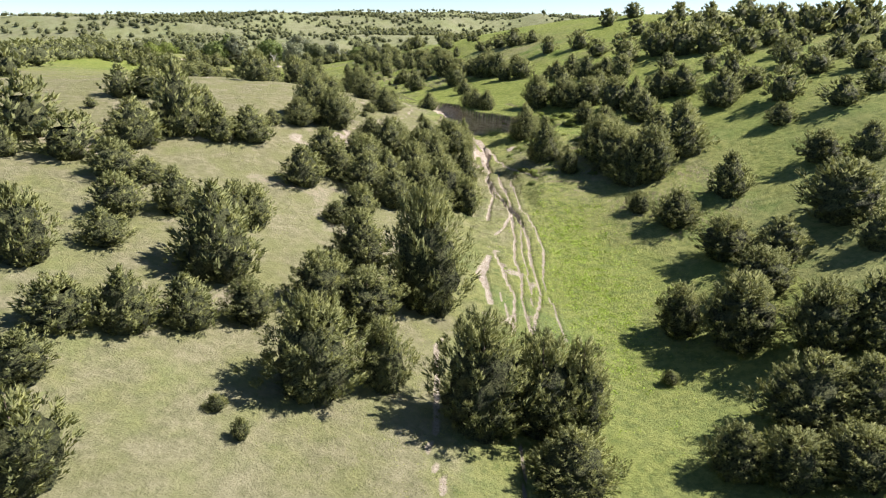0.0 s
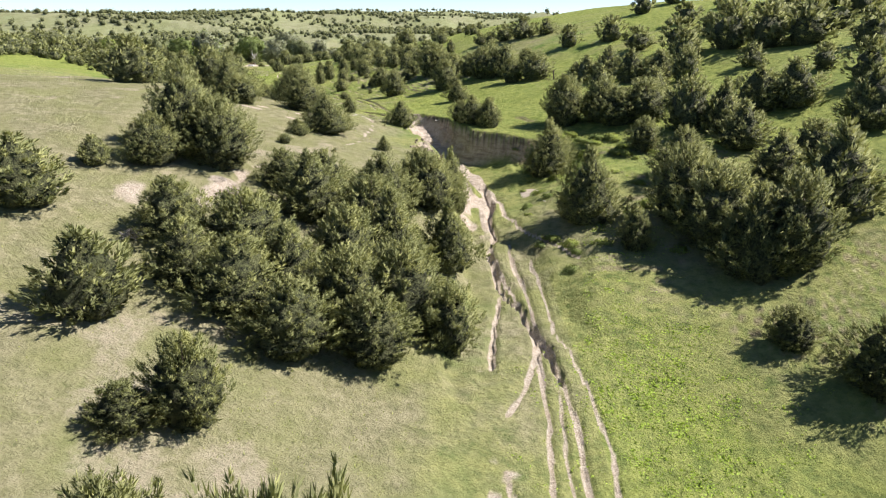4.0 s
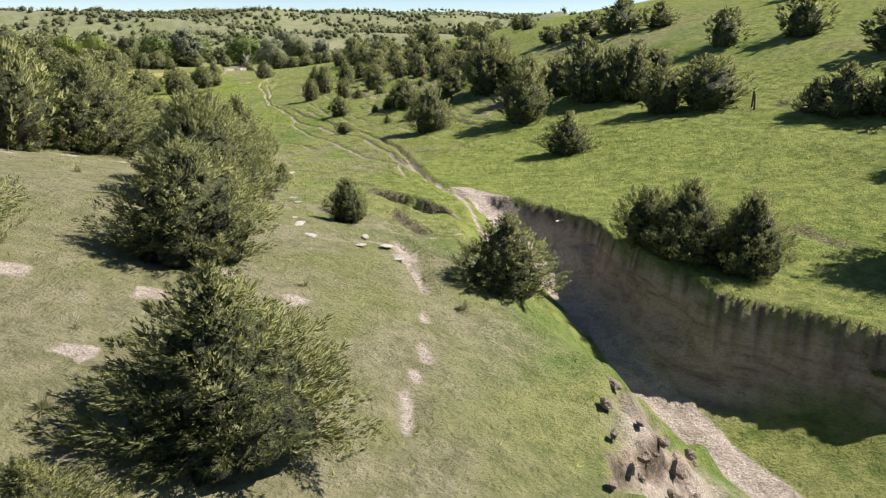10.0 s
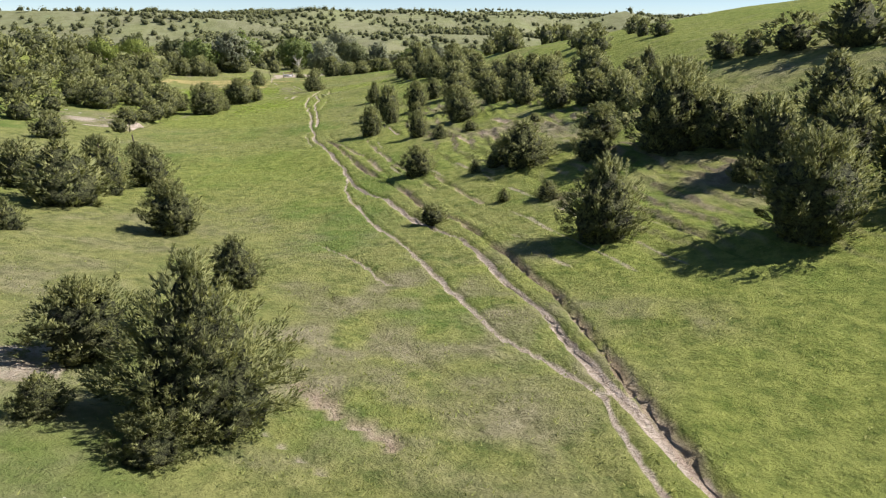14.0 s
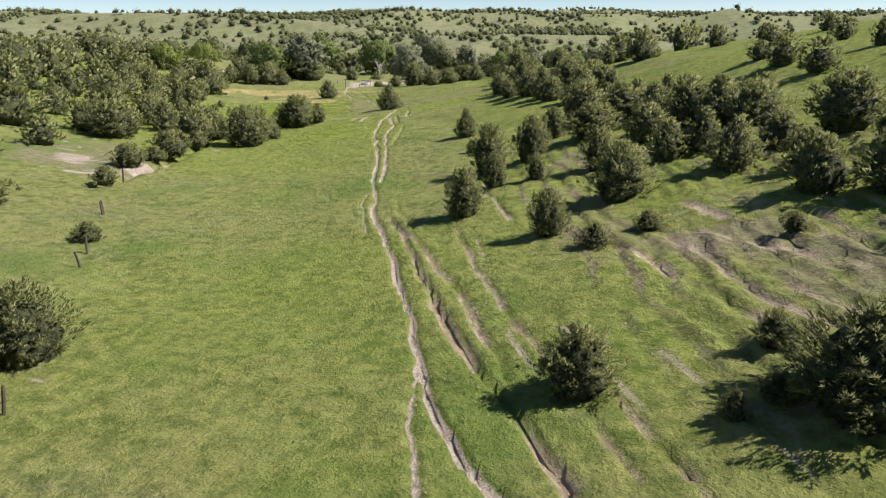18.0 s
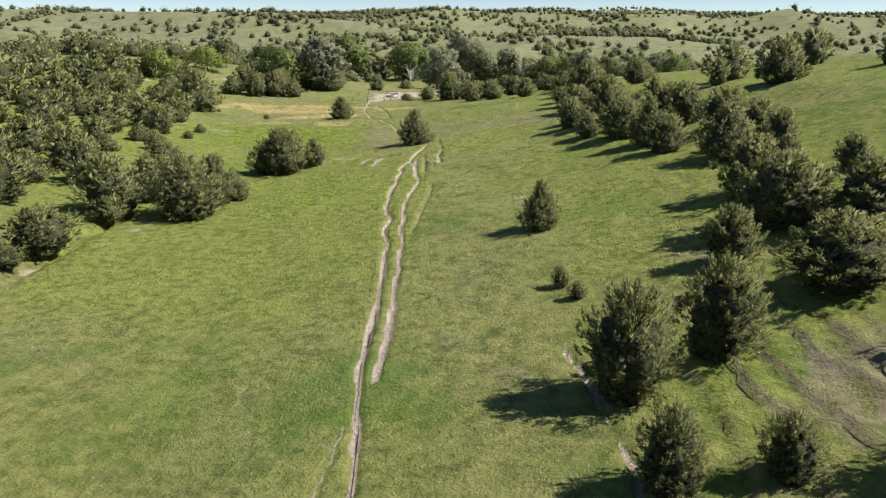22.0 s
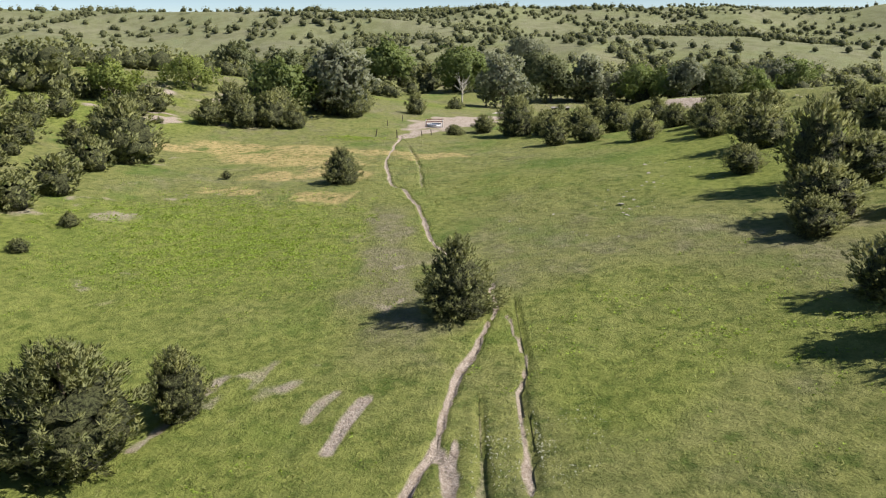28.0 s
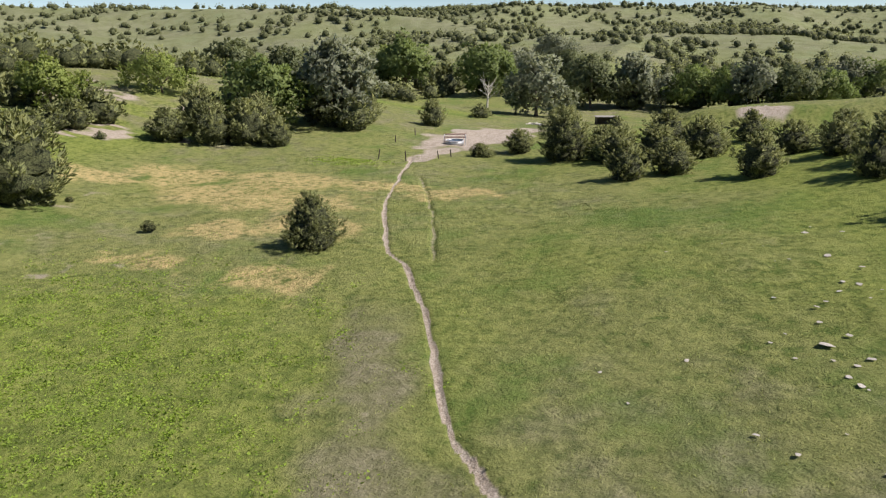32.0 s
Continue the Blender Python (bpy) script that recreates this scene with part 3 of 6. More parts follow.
def build_ground():
    inner = np.concatenate([np.arange(-17, -6.5, 0.4), np.arange(-6.5, 6.5, 0.2), np.arange(6.5, 30, 0.22), np.arange(30, 36.01, 0.42)])
    right = np.array(stops(17.2, 3000, 0.44, 1.065)[1:])
    cols = np.concatenate([-right[::-1], inner, right[right > 36.4]])
    rows = np.concatenate([-np.array(stops(25, 700, 1.5, 1.15)[1:])[::-1], np.arange(-25, 40, 0.8), np.arange(40, 96, 0.46), np.arange(96, 128, 0.27), np.arange(128, 345, 0.46), np.array(stops(345, 3600, 0.5, 1.035))])
    u, y = np.meshgrid(cols, rows)
    x = u + axis(y)
    base, cut = rolling(x, y), wash(x, y)
    z = np.minimum(base, cut)
    close = 1 - ramp(np.abs(u), 60, 140)
    deep, bare, rut = trail_marks(x, y)
    z = z - deep + close * (.16 * bumps(x, y, 5.5, 11) + .07 * bumps(x, y, 1.7, 12) + .035 * bumps(x, y, .8, 13))
    sunk, raw = slumps(x, y)
    z = z - sunk
    # cattle terraces: ruts beside the trail, steps along the contours of the right-hand slope
    broken = np.clip(.45 + .4 * ramp(u, 9, 13) + 1.1 * bumps(x, y, 7, 16), 0, 1)
    rutted = ramp(u, 2, 4) * (1 - ramp(u, 10, 14)) * ramp(y, 132, 150) * (1 - ramp(y, 186, 204))
    groove = ramp(np.cos(2 * np.pi * (u + .9 * bumps(x, y, 11, 14)) / 2.3), .62, .98) * rutted * broken
    z = z - (.06 + .2 * ramp(u, 9, 13)) * groove
    treads = ramp(u, 7, 11) * (1 - ramp(u, 27, 36)) * ramp(y, 140, 154) * (1 - ramp(y, 200, 216))
    treads = np.maximum(treads, .85 * ramp(u, 4, 7) * (1 - ramp(u, 18, 26)) * ramp(y, 72, 80) * (1 - ramp(y, 100, 104)))
    treads = np.maximum(treads, .9 * (1 - ramp(np.hypot((x - 25) / 9, (y - 72) / 10), .6, 1)))
    treads = np.maximum(treads, .3 * ramp(u, 16, 24) * (1 - ramp(u, 60, 85)) * ramp(y, 105, 120) * (1 - ramp(y, 240, 262)))
    treads = treads * ramp(bumps(x, y, 8, 18) + .8 * bumps(x, y, 3, 27), -.7, .15)
    step = (base + .14 * bumps(x, y, 6, 15) + .07 * bumps(x, y, 1.9, 28) + .03 * bumps(x, y, .8, 71)) / .27
    step = step - np.floor(step)
    lip = treads * ramp(step, .0, .03) * (1 - ramp(step, .16, .26))
    z = z + .24 * treads * (ramp(step, .0, .2) - step) * (1 + .6 * bumps(x, y, 1.2, 19))
    crumbled = np.clip(ramp(u, 13, 17) * (1 - ramp(u, 34, 44)) * ramp(y, 145, 158) * (1 - ramp(y, 205, 225)), 0, 1) * ramp(bumps(x, y, 9, 29), -.6, .2)
    z = z + crumbled * (.2 * np.abs(bumps(x + .5 * y, y * .6 - .3 * x, 1.5, 37)) + .13 * bumps(x, y, .8, 38) - .08)
    # bare soil: the wash, its eroded left bank, animal diggings
    rim = np.clip(base - cut, 0, 4)
    slope = np.clip((base - z) * 0.9, 0, 1) * (y > 70) * (y < 126)
    right_wall = (x > np.interp(y, WASH[:, 0], WASH[:, 1]))
    steep = ramp(np.hypot(np.gradient(cut, rows, axis=0), np.gradient(cut, cols, axis=1)), .7, 1.5) * right_wall
    floor_x = np.interp(y, WASH[:, 0], WASH[:, 1])
    bank = ramp(rim, .1, .5) * ramp(.4 * bumps(x, y, 3.3, 31) + .8 * bumps(x, y, 1.4, 32) + np.where(right_wall, 1.2 * ramp(y, 107, 109) - .75, .55 * ramp(y, 112, 118) - .4 + .5 * ramp(y, 86, 93) * (1 - ramp(y, 101, 105))), -.1, .3) * ramp(y, 80, 92)
    floor_half = np.interp(y, (80, 92, 98, 104, 110, 118, 124, 127), (.25, .4, .6, .55, .55, .95, .9, .5))
    floor_strip = ramp(floor_half - np.abs(x - floor_x + .5 * bumps(x, y, 3.1, 8)), -.4, .2) * ramp(y, 84, 92) * (y < 126.5)
    weedy = right_wall * ramp(x - floor_x, 5, 8) * ramp(y, 90, 96) * (y < 110)
    steep = steep * (1 - .75 * weedy)
    steep = np.maximum(steep, right_wall * ramp(rim, .4, .8) * ramp(y, 106, 108) * (x - floor_x < 4) * (1 - weedy))
    topsoil = ramp(rim, .02, .12) * (1 - ramp(rim, .35, .75)) * steep * (y > 96) * (y < 126)
    digs = ramp(bumps(x, y, 1.1, 33) + .5 * bumps(x, y, 9, 34), .8, 1.0) * ((x < axis(y) - 3) & (y > 95) & (y < 135))
    left_dry = ramp(axis(y) - 2 - x, 0, 8) * (1 - ramp(y, 112, 150))
    stony = ramp(bumps(x, y, 7, 35) + .6 * bumps(x, y, 2.2, 36), .35, 1.0) * left_dry * .48
    riser = ramp(groove, .3, .9) * .55 * ramp(bumps(x, y, 2.2, 17), -.5, .3)
    bare = np.maximum.reduce([bare, bank * .8, floor_strip, digs, stony, riser])
    lush = .7 + .33 * bumps(x, y, 24, 41) + .1 * bumps(x, y, 7, 42) - .55 * left_dry
    lush = lush + .25 * ((x > axis(y) + 3) & (y < 80) & (x < axis(y) + 22))
    for lx, ly, lr in ((-78, 277, 13), (13, 58, 9), (-40, 262, 10)):
        lush = lush + .3 * (1 - ramp(np.hypot(x - lx, y - ly) + 3 * bumps(x, y, 5, 43), lr * .5, lr))
    lush = lush - .1 * ramp(y, 430, 520) + .16 * ramp(y, 165, 200) * (1 - ramp(u, -1, 6)) * (1 - ramp(y, 300, 340)) + .12 * ramp(y, 190, 230) * (1 - ramp(y, 340, 400))
    # thin dry sward beside the trail
    worn_line = np.abs(x + 59.3 + .44 * (y - 275.5)) + 1.6 * bumps(x, y, 3, 61)
    lush = lush - .62 * (1 - ramp(worn_line, .8, 3.6)) * ramp(y, 255, 262) * (1 - ramp(y, 284, 290))
    lush = lush + .2 * ramp(u, 4, 12) * (1 - ramp(u, 70, 110)) * ramp(y, 85, 105) * (1 - ramp(y, 225, 262))
    lush = lush - .5 * (1 - ramp(np.hypot((x + 13) / 8, (y - 138) / 13) + .5 * bumps(x, y, 4, 81), .5, 1.1)) * ramp(bumps(x, y, 1.4, 82), -.7, .3)
    lush = lush - .55 * (1 - ramp(np.hypot((x + 132) / 26, (y - 338) / 15) + .5 * bumps(x, y, 7, 87), .5, 1.1)) * ramp(bumps(x, y, 3, 88), -.8, .2)
    lush = lush - .5 * (1 - ramp(np.hypot((x + 67) / 10, (y - 211) / 9) + .4 * bumps(x, y, 5, 93), .6, 1.1))
    gold = np.zeros_like(x)
    clay = np.clip(np.maximum(ramp(rim, .05, .3) * steep * ramp(y, 96, 100), .6 * lip * ramp(bumps(x, y, 2.2, 17), -.5, .3)), 0, 1) * (1 - floor_strip)
    clay = np.maximum(clay, .4 * crumbled * (1 - .7 * ramp(u, 17, 22)) * ramp(bumps(x + .5 * y, y * .6 - .3 * x, 1.5, 39) + .6 * bumps(x, y, .8, 40), .0, .5))
    lush = lush - .45 * treads * (1 - .85 * ramp(u, 17, 22)) * ramp(y, 140, 150) * ramp(bumps(x, y, 3.4, 75) + .5 * bumps(x, y, 1.2, 76), -.3, .5)
    lush = lush - .5 * crumbled * (1 - .85 * ramp(u, 17, 22)) * ramp(bumps(x, y, 2.4, 69), -.6, .3)
    clay = np.maximum(clay, .85 * rut * ramp(bumps(x, y, 1.6, 19), -.7, 0))
    clay = np.maximum(clay, .95 * raw)
    topsoil = np.maximum.reduce([topsoil, raw * ramp(bumps(x, y, .9, 70), -.7, .2), .5 * lip * ramp(bumps(x, y, 1.3, 72), -.5, .3)])
    face = ramp(y - 396 - 3 * bumps(x, y, 14, 53), -2.5, 0) * (1 - ramp(y - 396 - 3 * bumps(x, y, 14, 53), 2.5, 5)) * ramp(x, -52, -49) * (1 - ramp(x, -30, -26))
    bare = np.maximum(bare, face * ramp(bumps(x, y, 5, 54), -.5, .2))
    for gx, gy, gr in ((-84, 309, 8), (-79, 302, 6), (-92, 310, 8), (-73, 290, 4), (-88, 316, 8), (-101, 315, 7), (-70, 316, 5), (-78, 318, 5), (-84, 300, 5), (-84, 291, 3), (-108, 310, 5)):
        gold = np.maximum(gold, 1 - ramp(np.hypot(x - gx, (y - gy) * 1.7) + 2.2 * bumps(x, y, 2.4, 51) + 1.6 * bumps(x, y, .9, 55), gr * .55, gr * 1.1))
    bare = np.maximum(bare, .55 * (1 - ramp(worn_line, .4, 2.6)) * ramp(y, 256, 264) * (1 - ramp(y, 279, 287)) * ramp(bumps(x, y, 1.6, 83) + .7 * bumps(x, y, .6, 84), -.1, .7))
    yard = 1 - ramp(np.minimum.reduce([np.hypot((x + 81.5) * 1.1, (y - 354) * .55), np.hypot(x + 80, (y - 364) * .6) + 1.5, np.hypot((x + 81) * 2.2, (y - 340) * .6) + 2]) + 2 * bumps(x, y, 4, 52), 4.5, 8.5)
    for wx, wy, wr, much in ((-36.6, 169.6, 1.6, 1.0), (4.9, 57, 3.2, .85), (5.0, 62, 3.0, .85), (5.4, 52, 3.2, .8), (5.8, 67, 2.6, .8), (-136, 321, 9, .95), (-122, 326, 8, .95), (-114, 329, 5, .8), (-150, 348, 8, .7), (-136, 342, 8, .8), (-126, 347, 8, .8), (-103, 350, 3, .6), (-64.5, 206, 8, .9), (-67, 212, 8, .7), (-62, 221, 5, .6), (-90, 279, 9, .6), (-88, 256, 6, .5), (-62, 196, 6, .65), (-56, 256, 5, .6), (-74, 264, 3, .5), (-12, 81, 7, .7), (-16.5, 280, 5, .6), (-12, 119, 4, .8), (-17, 127, 4, .7), (-8.5, 110, 3, .8), (-24, 133, 4, .6), (-104, 300, 6, .5), (-97, 291, 5, .45), (-89.4, 288.5, 5, .6)):
        worn = (1 - ramp(np.hypot(x - wx, y - wy) + 3 * bumps(x, y, 4, 56), wr * .4, wr)) * ramp(bumps(x, y, 2.3, 57) + .6 * bumps(x, y, .9, 58), -.3, .6)
        bare = np.maximum(bare, much * worn)
    # raw crumbling left bank of the channel
    off = np.interp(y, WASH[:, 0], WASH[:, 1]) - x + .8 * bumps(x, y, 3, 89)
    torn_bank = ramp(off, -.2, .5) * (1 - ramp(off, 4.5, 7)) * ramp(y, 84, 89) * (1 - ramp(y, 101, 105)) * ramp(bumps(x, y, 2.2, 90) + .7 * bumps(x, y, .8, 91), -.6, .2)
    bare = np.maximum(bare, .75 * torn_bank)
    topsoil = np.maximum(topsoil, .5 * torn_bank * ramp(bumps(x, y, .7, 92), .25, .6))
    bare = np.maximum(bare, yard)
    rows_n, cols_n = x.shape
    verts = np.stack([x, y, z], -1).reshape(-1, 3)
    idx = np.arange(rows_n * cols_n).reshape(rows_n, cols_n)
    faces = np.stack([idx[:-1, :-1], idx[:-1, 1:], idx[1:, 1:], idx[1:, :-1]], -1).reshape(-1, 4)
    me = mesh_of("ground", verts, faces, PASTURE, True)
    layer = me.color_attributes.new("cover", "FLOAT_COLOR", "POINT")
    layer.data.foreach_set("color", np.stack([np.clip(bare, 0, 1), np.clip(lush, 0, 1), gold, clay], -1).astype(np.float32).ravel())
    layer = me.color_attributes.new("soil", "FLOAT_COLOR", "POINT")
    # how far off the ground lies, for the haze-tinted pasture colour
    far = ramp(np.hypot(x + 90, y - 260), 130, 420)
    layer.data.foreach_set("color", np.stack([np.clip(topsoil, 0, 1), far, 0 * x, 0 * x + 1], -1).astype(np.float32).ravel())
    return tagged(new("ground", me), "grazed green pasture with sandy cattle trails", "ground", kind="structure")


build_ground()


# ---- cedars ----
def sprays(points, ways, sizes, blades, room, slim=0.19, loose=.42):
    """Feathery sprays: at each point a fan of narrow blades."""
    n = len(points)
    verts, faces = [], []
    for k in range(blades):
        way = ways + room.normal(0, loose, (n, 3))
        way /= np.linalg.norm(way, axis=1)[:, None]
        side = np.cross(way, room.normal(0, 1, (n, 3)))
        side /= np.linalg.norm(side, axis=1)[:, None] + 1e-6
        long = sizes * room.uniform(.7, 1.25, n)
        half = side * (long * slim)[:, None]
        base = points + way * (long * .1)[:, None]
        verts.append(np.stack([base + half, points + way * long[:, None], base - half], 1))
    verts = np.concatenate(verts).reshape(-1, 3)
    return verts, np.arange(len(verts)).reshape(-1, 3)


def profile(z, belly, sharp):
    low = .55 + .45 * np.clip(z / belly, 0, 1) ** .7
    high = np.clip((1 - z) / (1 - belly), 0, 1) ** sharp
    return .5 * np.minimum(low, 1) * np.where(z < belly, 1, high)


def cedar_crown(seed, plumes, per, blades, size, slim, belly, sharp, rings, around):
    """Upswept feathery plumes, each a tapering bunch of sprays, round a dense inner mass coloured dark as shade."""
    room = np.random.default_rng(seed)
    ladder = np.linspace(.0, .97, 200)
    share = np.cumsum(profile(ladder, belly, sharp) + .05 + .3 * (ladder > .68) * (sharp < .44))
    z0 = np.interp((np.arange(plumes) + room.uniform(.1, .9, plumes)) / plumes * share[-1], share, ladder)
    turn = np.arange(plumes) * 2.39996 + room.normal(0, .35, plumes)
    p1, p2, p3 = room.uniform(0, 6.283, 3)
    lump = 1 + .13 * np.sin(2 * turn + p1) + .1 * np.sin(3 * turn + p2 + 6 * z0) + .07 * np.sin(5 * turn + p3 - 9 * z0)
    r0 = profile(z0, belly, sharp) * lump * room.uniform(.72, 1.12, plumes)
    r0 = r0 * np.where(z0 > .68, room.uniform(.05, 1, plumes) ** .5, 1)
    rise = np.radians(22 + 48 * z0 + room.normal(0, 11, plumes))
    way = np.stack([np.cos(turn) * np.cos(rise), np.sin(turn) * np.cos(rise), np.sin(rise)], 1)
    long = room.uniform(.11, .22, plumes) * (1 - .3 * z0)
    tip = np.stack([np.cos(turn) * r0, np.sin(turn) * r0, z0 + .05], 1)
    # a few leaders that stand clear at the top and the shoulders
    lead = max(4, plumes // 45)
    pick = room.choice(plumes, lead, replace=False)
    high = np.concatenate([[1.0, .97], room.uniform(.7, .95, lead - 2)])
    side, out = room.uniform(0, 6.283, lead), np.concatenate([[0, .04], room.uniform(.05, .2, lead - 2)])
    out = out * np.clip(1.25 - high, .15, 1) * 1.6
    if sharp < .44:
        high, out = room.uniform(.78, 1.0, lead), room.uniform(.05, .34, lead)
    tip[pick] = np.stack([np.cos(side) * out, np.sin(side) * out, high], 1)
    way[pick] = np.stack([np.cos(side) * .16, np.sin(side) * .16, np.full(lead, .97)], 1)
    long[pick] = room.uniform(.12, .2, lead)
    which = np.repeat(np.arange(plumes), per)
    n = len(which)
    f = room.uniform(0, 1, n)
    off = room.normal(0, 1, (n, 3))
    off -= way[which] * np.einsum("ij,ij->i", off, way[which])[:, None]
    off /= np.linalg.norm(off, axis=1)[:, None] + 1e-6
    wide = long[which] * (.27 * (1 - f) ** .8 + .015) * room.uniform(.4, 1.15, n)
    pts = tip[which] - way[which] * (long[which] * (1 - f))[:, None] + off * wide[:, None]
    pts[:, 2] = np.maximum(pts[:, 2], .012)
    ways = way[which] + off * .42 + np.array((0, 0, .12))
    ways /= np.linalg.norm(ways, axis=1)[:, None]
    verts, faces = sprays(pts, ways, size * room.uniform(.6, 1.35, n) * (1.1 - .35 * f), blades, room, slim, .2)
    swell = pts - np.array((0, 0, .34))
    swell /= np.linalg.norm(swell, axis=1)[:, None] + 1e-6
    nrm = .75 * swell + .85 * off + .35 * way[which] + room.normal(0, .25, (n, 3))
    nrm = np.repeat(np.tile(nrm / np.linalg.norm(nrm, axis=1)[:, None], (blades, 1)), 3, 0)
    verts[:, :2] *= .5 / np.percentile(np.hypot(verts[:, 0], verts[:, 1]), 98.5)
    verts[:, 2] *= 1 / np.percentile(verts[:, 2], 99.8)
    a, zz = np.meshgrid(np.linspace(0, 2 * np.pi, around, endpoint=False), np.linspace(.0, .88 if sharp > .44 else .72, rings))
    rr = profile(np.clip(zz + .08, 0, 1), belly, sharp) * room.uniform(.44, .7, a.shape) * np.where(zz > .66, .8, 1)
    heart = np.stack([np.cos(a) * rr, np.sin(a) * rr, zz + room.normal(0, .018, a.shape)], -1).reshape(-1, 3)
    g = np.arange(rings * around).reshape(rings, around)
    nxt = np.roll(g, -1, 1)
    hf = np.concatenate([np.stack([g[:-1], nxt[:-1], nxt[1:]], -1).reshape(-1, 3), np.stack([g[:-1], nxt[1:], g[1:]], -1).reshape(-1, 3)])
    return verts, faces, nrm, heart, hf


def tube(path, radii, around=6):
    """A tapered limb along a line of points."""
    path = np.asarray(path, float)
    verts, faces = [], []
    for k, (p, r) in enumerate(zip(path, radii)):
        way = path[min(k + 1, len(path) - 1)] - path[max(k - 1, 0)]
        way /= np.linalg.norm(way)
        one = np.cross(way, (.31, .87, .12))
        one /= np.linalg.norm(one)
        two = np.cross(way, one)
        for a in np.linspace(0, 2 * np.pi, around, endpoint=False):
            verts.append(p + r * (np.cos(a) * one + np.sin(a) * two))
    for k in range(len(path) - 1):
        for a in range(around):
            b = (a + 1) % around
            q = [k * around + a, k * around + b, (k + 1) * around + b, (k + 1) * around + a]
            faces += [[q[0], q[1], q[2]], [q[0], q[2], q[3]]]
    return np.array(verts), np.array(faces)


def part(name, mesh, parent, label=""):
    ob = new(name, mesh)
    ob.parent = parent
    return tagged(ob, label)


def cedar_meshes(seed, detail):
    plumes, per, size, slim, rings, around = ((240, 27, .046, .1, 17, 26), (160, 13, .07, .13, 13, 18), (90, 6, .105, .19, 9, 12), (34, 4, .19, .27, 7, 9), (370, 40, .033, .085, 21, 34))[detail]
    belly, sharp = ((.3, .5), (.24, .64), (.42, .36), (.28, .55), (.2, .8), (.38, .4))[seed % 6]
    return cedar_crown(seed + 11, plumes, per, 3, size, slim, belly, sharp, rings, around)


def cedar_kind(seed, detail):
    v, f, n, heart, hf = cedar_meshes(seed, detail)
    ob = new("cedar_tree")
    part("crown", mesh_of("crown", v, f, CEDAR, True, n), ob)
    part("inner_crown", mesh_of("inner_crown", heart, hf, SHADED_INNER, True), ob, "dense inner foliage of the crown, coloured dark as shade")
    v, f = tube([(0, 0, -.06), (.004, .003, .1), (-.005, .004, .45), (0, 0, .9)], (.034, .026, .018, .004))
    part("trunk", mesh_of("trunk", v, f, BARK, True), ob)
    return ob


# cedars, stretch by stretch from the near end of the draw to the creek: x, y, height, width of the crown
CEDARS = []
CEDARS += [
    (-17.2, 23.9, 4.5, 5.1), (-10.1, 29.7, 1.2, 1.2), (-20.7, 30.2, 2.6, 4.2), (22.0, 30.8, 3.3, 5.4), (7.0, 31.4, 3.8, 6.2), (19.0, 31.4, 3.4, 4.6),
    (-11.8, 31.4, 0.9, 1.4), (16.5, 32.7, 3.4, 4.2), (-21.2, 34.7, 3.3, 5.0), (-7.4, 35.1, 6.4, 6.4), (24.7, 35.2, 4.2, 5.8), (2.2, 35.4, 7.9, 6.9),
    (21.9, 35.9, 5.0, 7.8), (-18.3, 36.2, 3.9, 4.9), (6.1, 36.3, 7.0, 6.3), (8.2, 36.5, 6.7, 4.3), (-3.6, 37.1, 4.9, 3.9), (-15.3, 38.2, 3.5, 4.3),
    (-12.3, 40.5, 3.2, 3.8), (-26.6, 41.4, 5.3, 5.3), (28.6, 41.9, 5.1, 6.2), (15.7, 42.3, 1.0, 1.6), (25.9, 42.4, 5.4, 6.5), (-5.3, 44.0, 4.4, 5.4),
]
CEDARS += [
    (-8.5, 44.5, 4.4, 5.4), (-15.6, 45.3, 7.0, 7.1), (-23.5, 45.7, 2.7, 4.4), (21.7, 46.0, 5.7, 7.1), (18.3, 48.7, 4.3, 4.4), (-1.1, 48.7, 10.1, 7.3),
    (-24.6, 50.7, 3.5, 4.8), (25.6, 51.7, 4.0, 6.4), (-6.6, 52.0, 5.2, 5.8), (-16.6, 52.9, 4.1, 3.8), (35.2, 53.0, 3.3, 4.6), (-21.2, 53.2, 3.8, 4.5),
    (-15.4, 54.1, 3.8, 3.8), (28.8, 55.9, 4.0, 5.7), (-28.0, 57.8, 3.5, 5.7), (-25.3, 58.1, 2.2, 3.6), (-37.5, 58.6, 2.9, 3.2), (25.4, 58.8, 4.0, 6.4),
    (-9.6, 59.5, 2.0, 3.2), (35.6, 59.5, 5.9, 9.5), (-33.1, 60.5, 4.3, 6.4), (-7.6, 60.7, 3.8, 4.0), (-38.8, 64.5, 5.9, 7.3), (-13.6, 66.0, 4.1, 5.4),
]
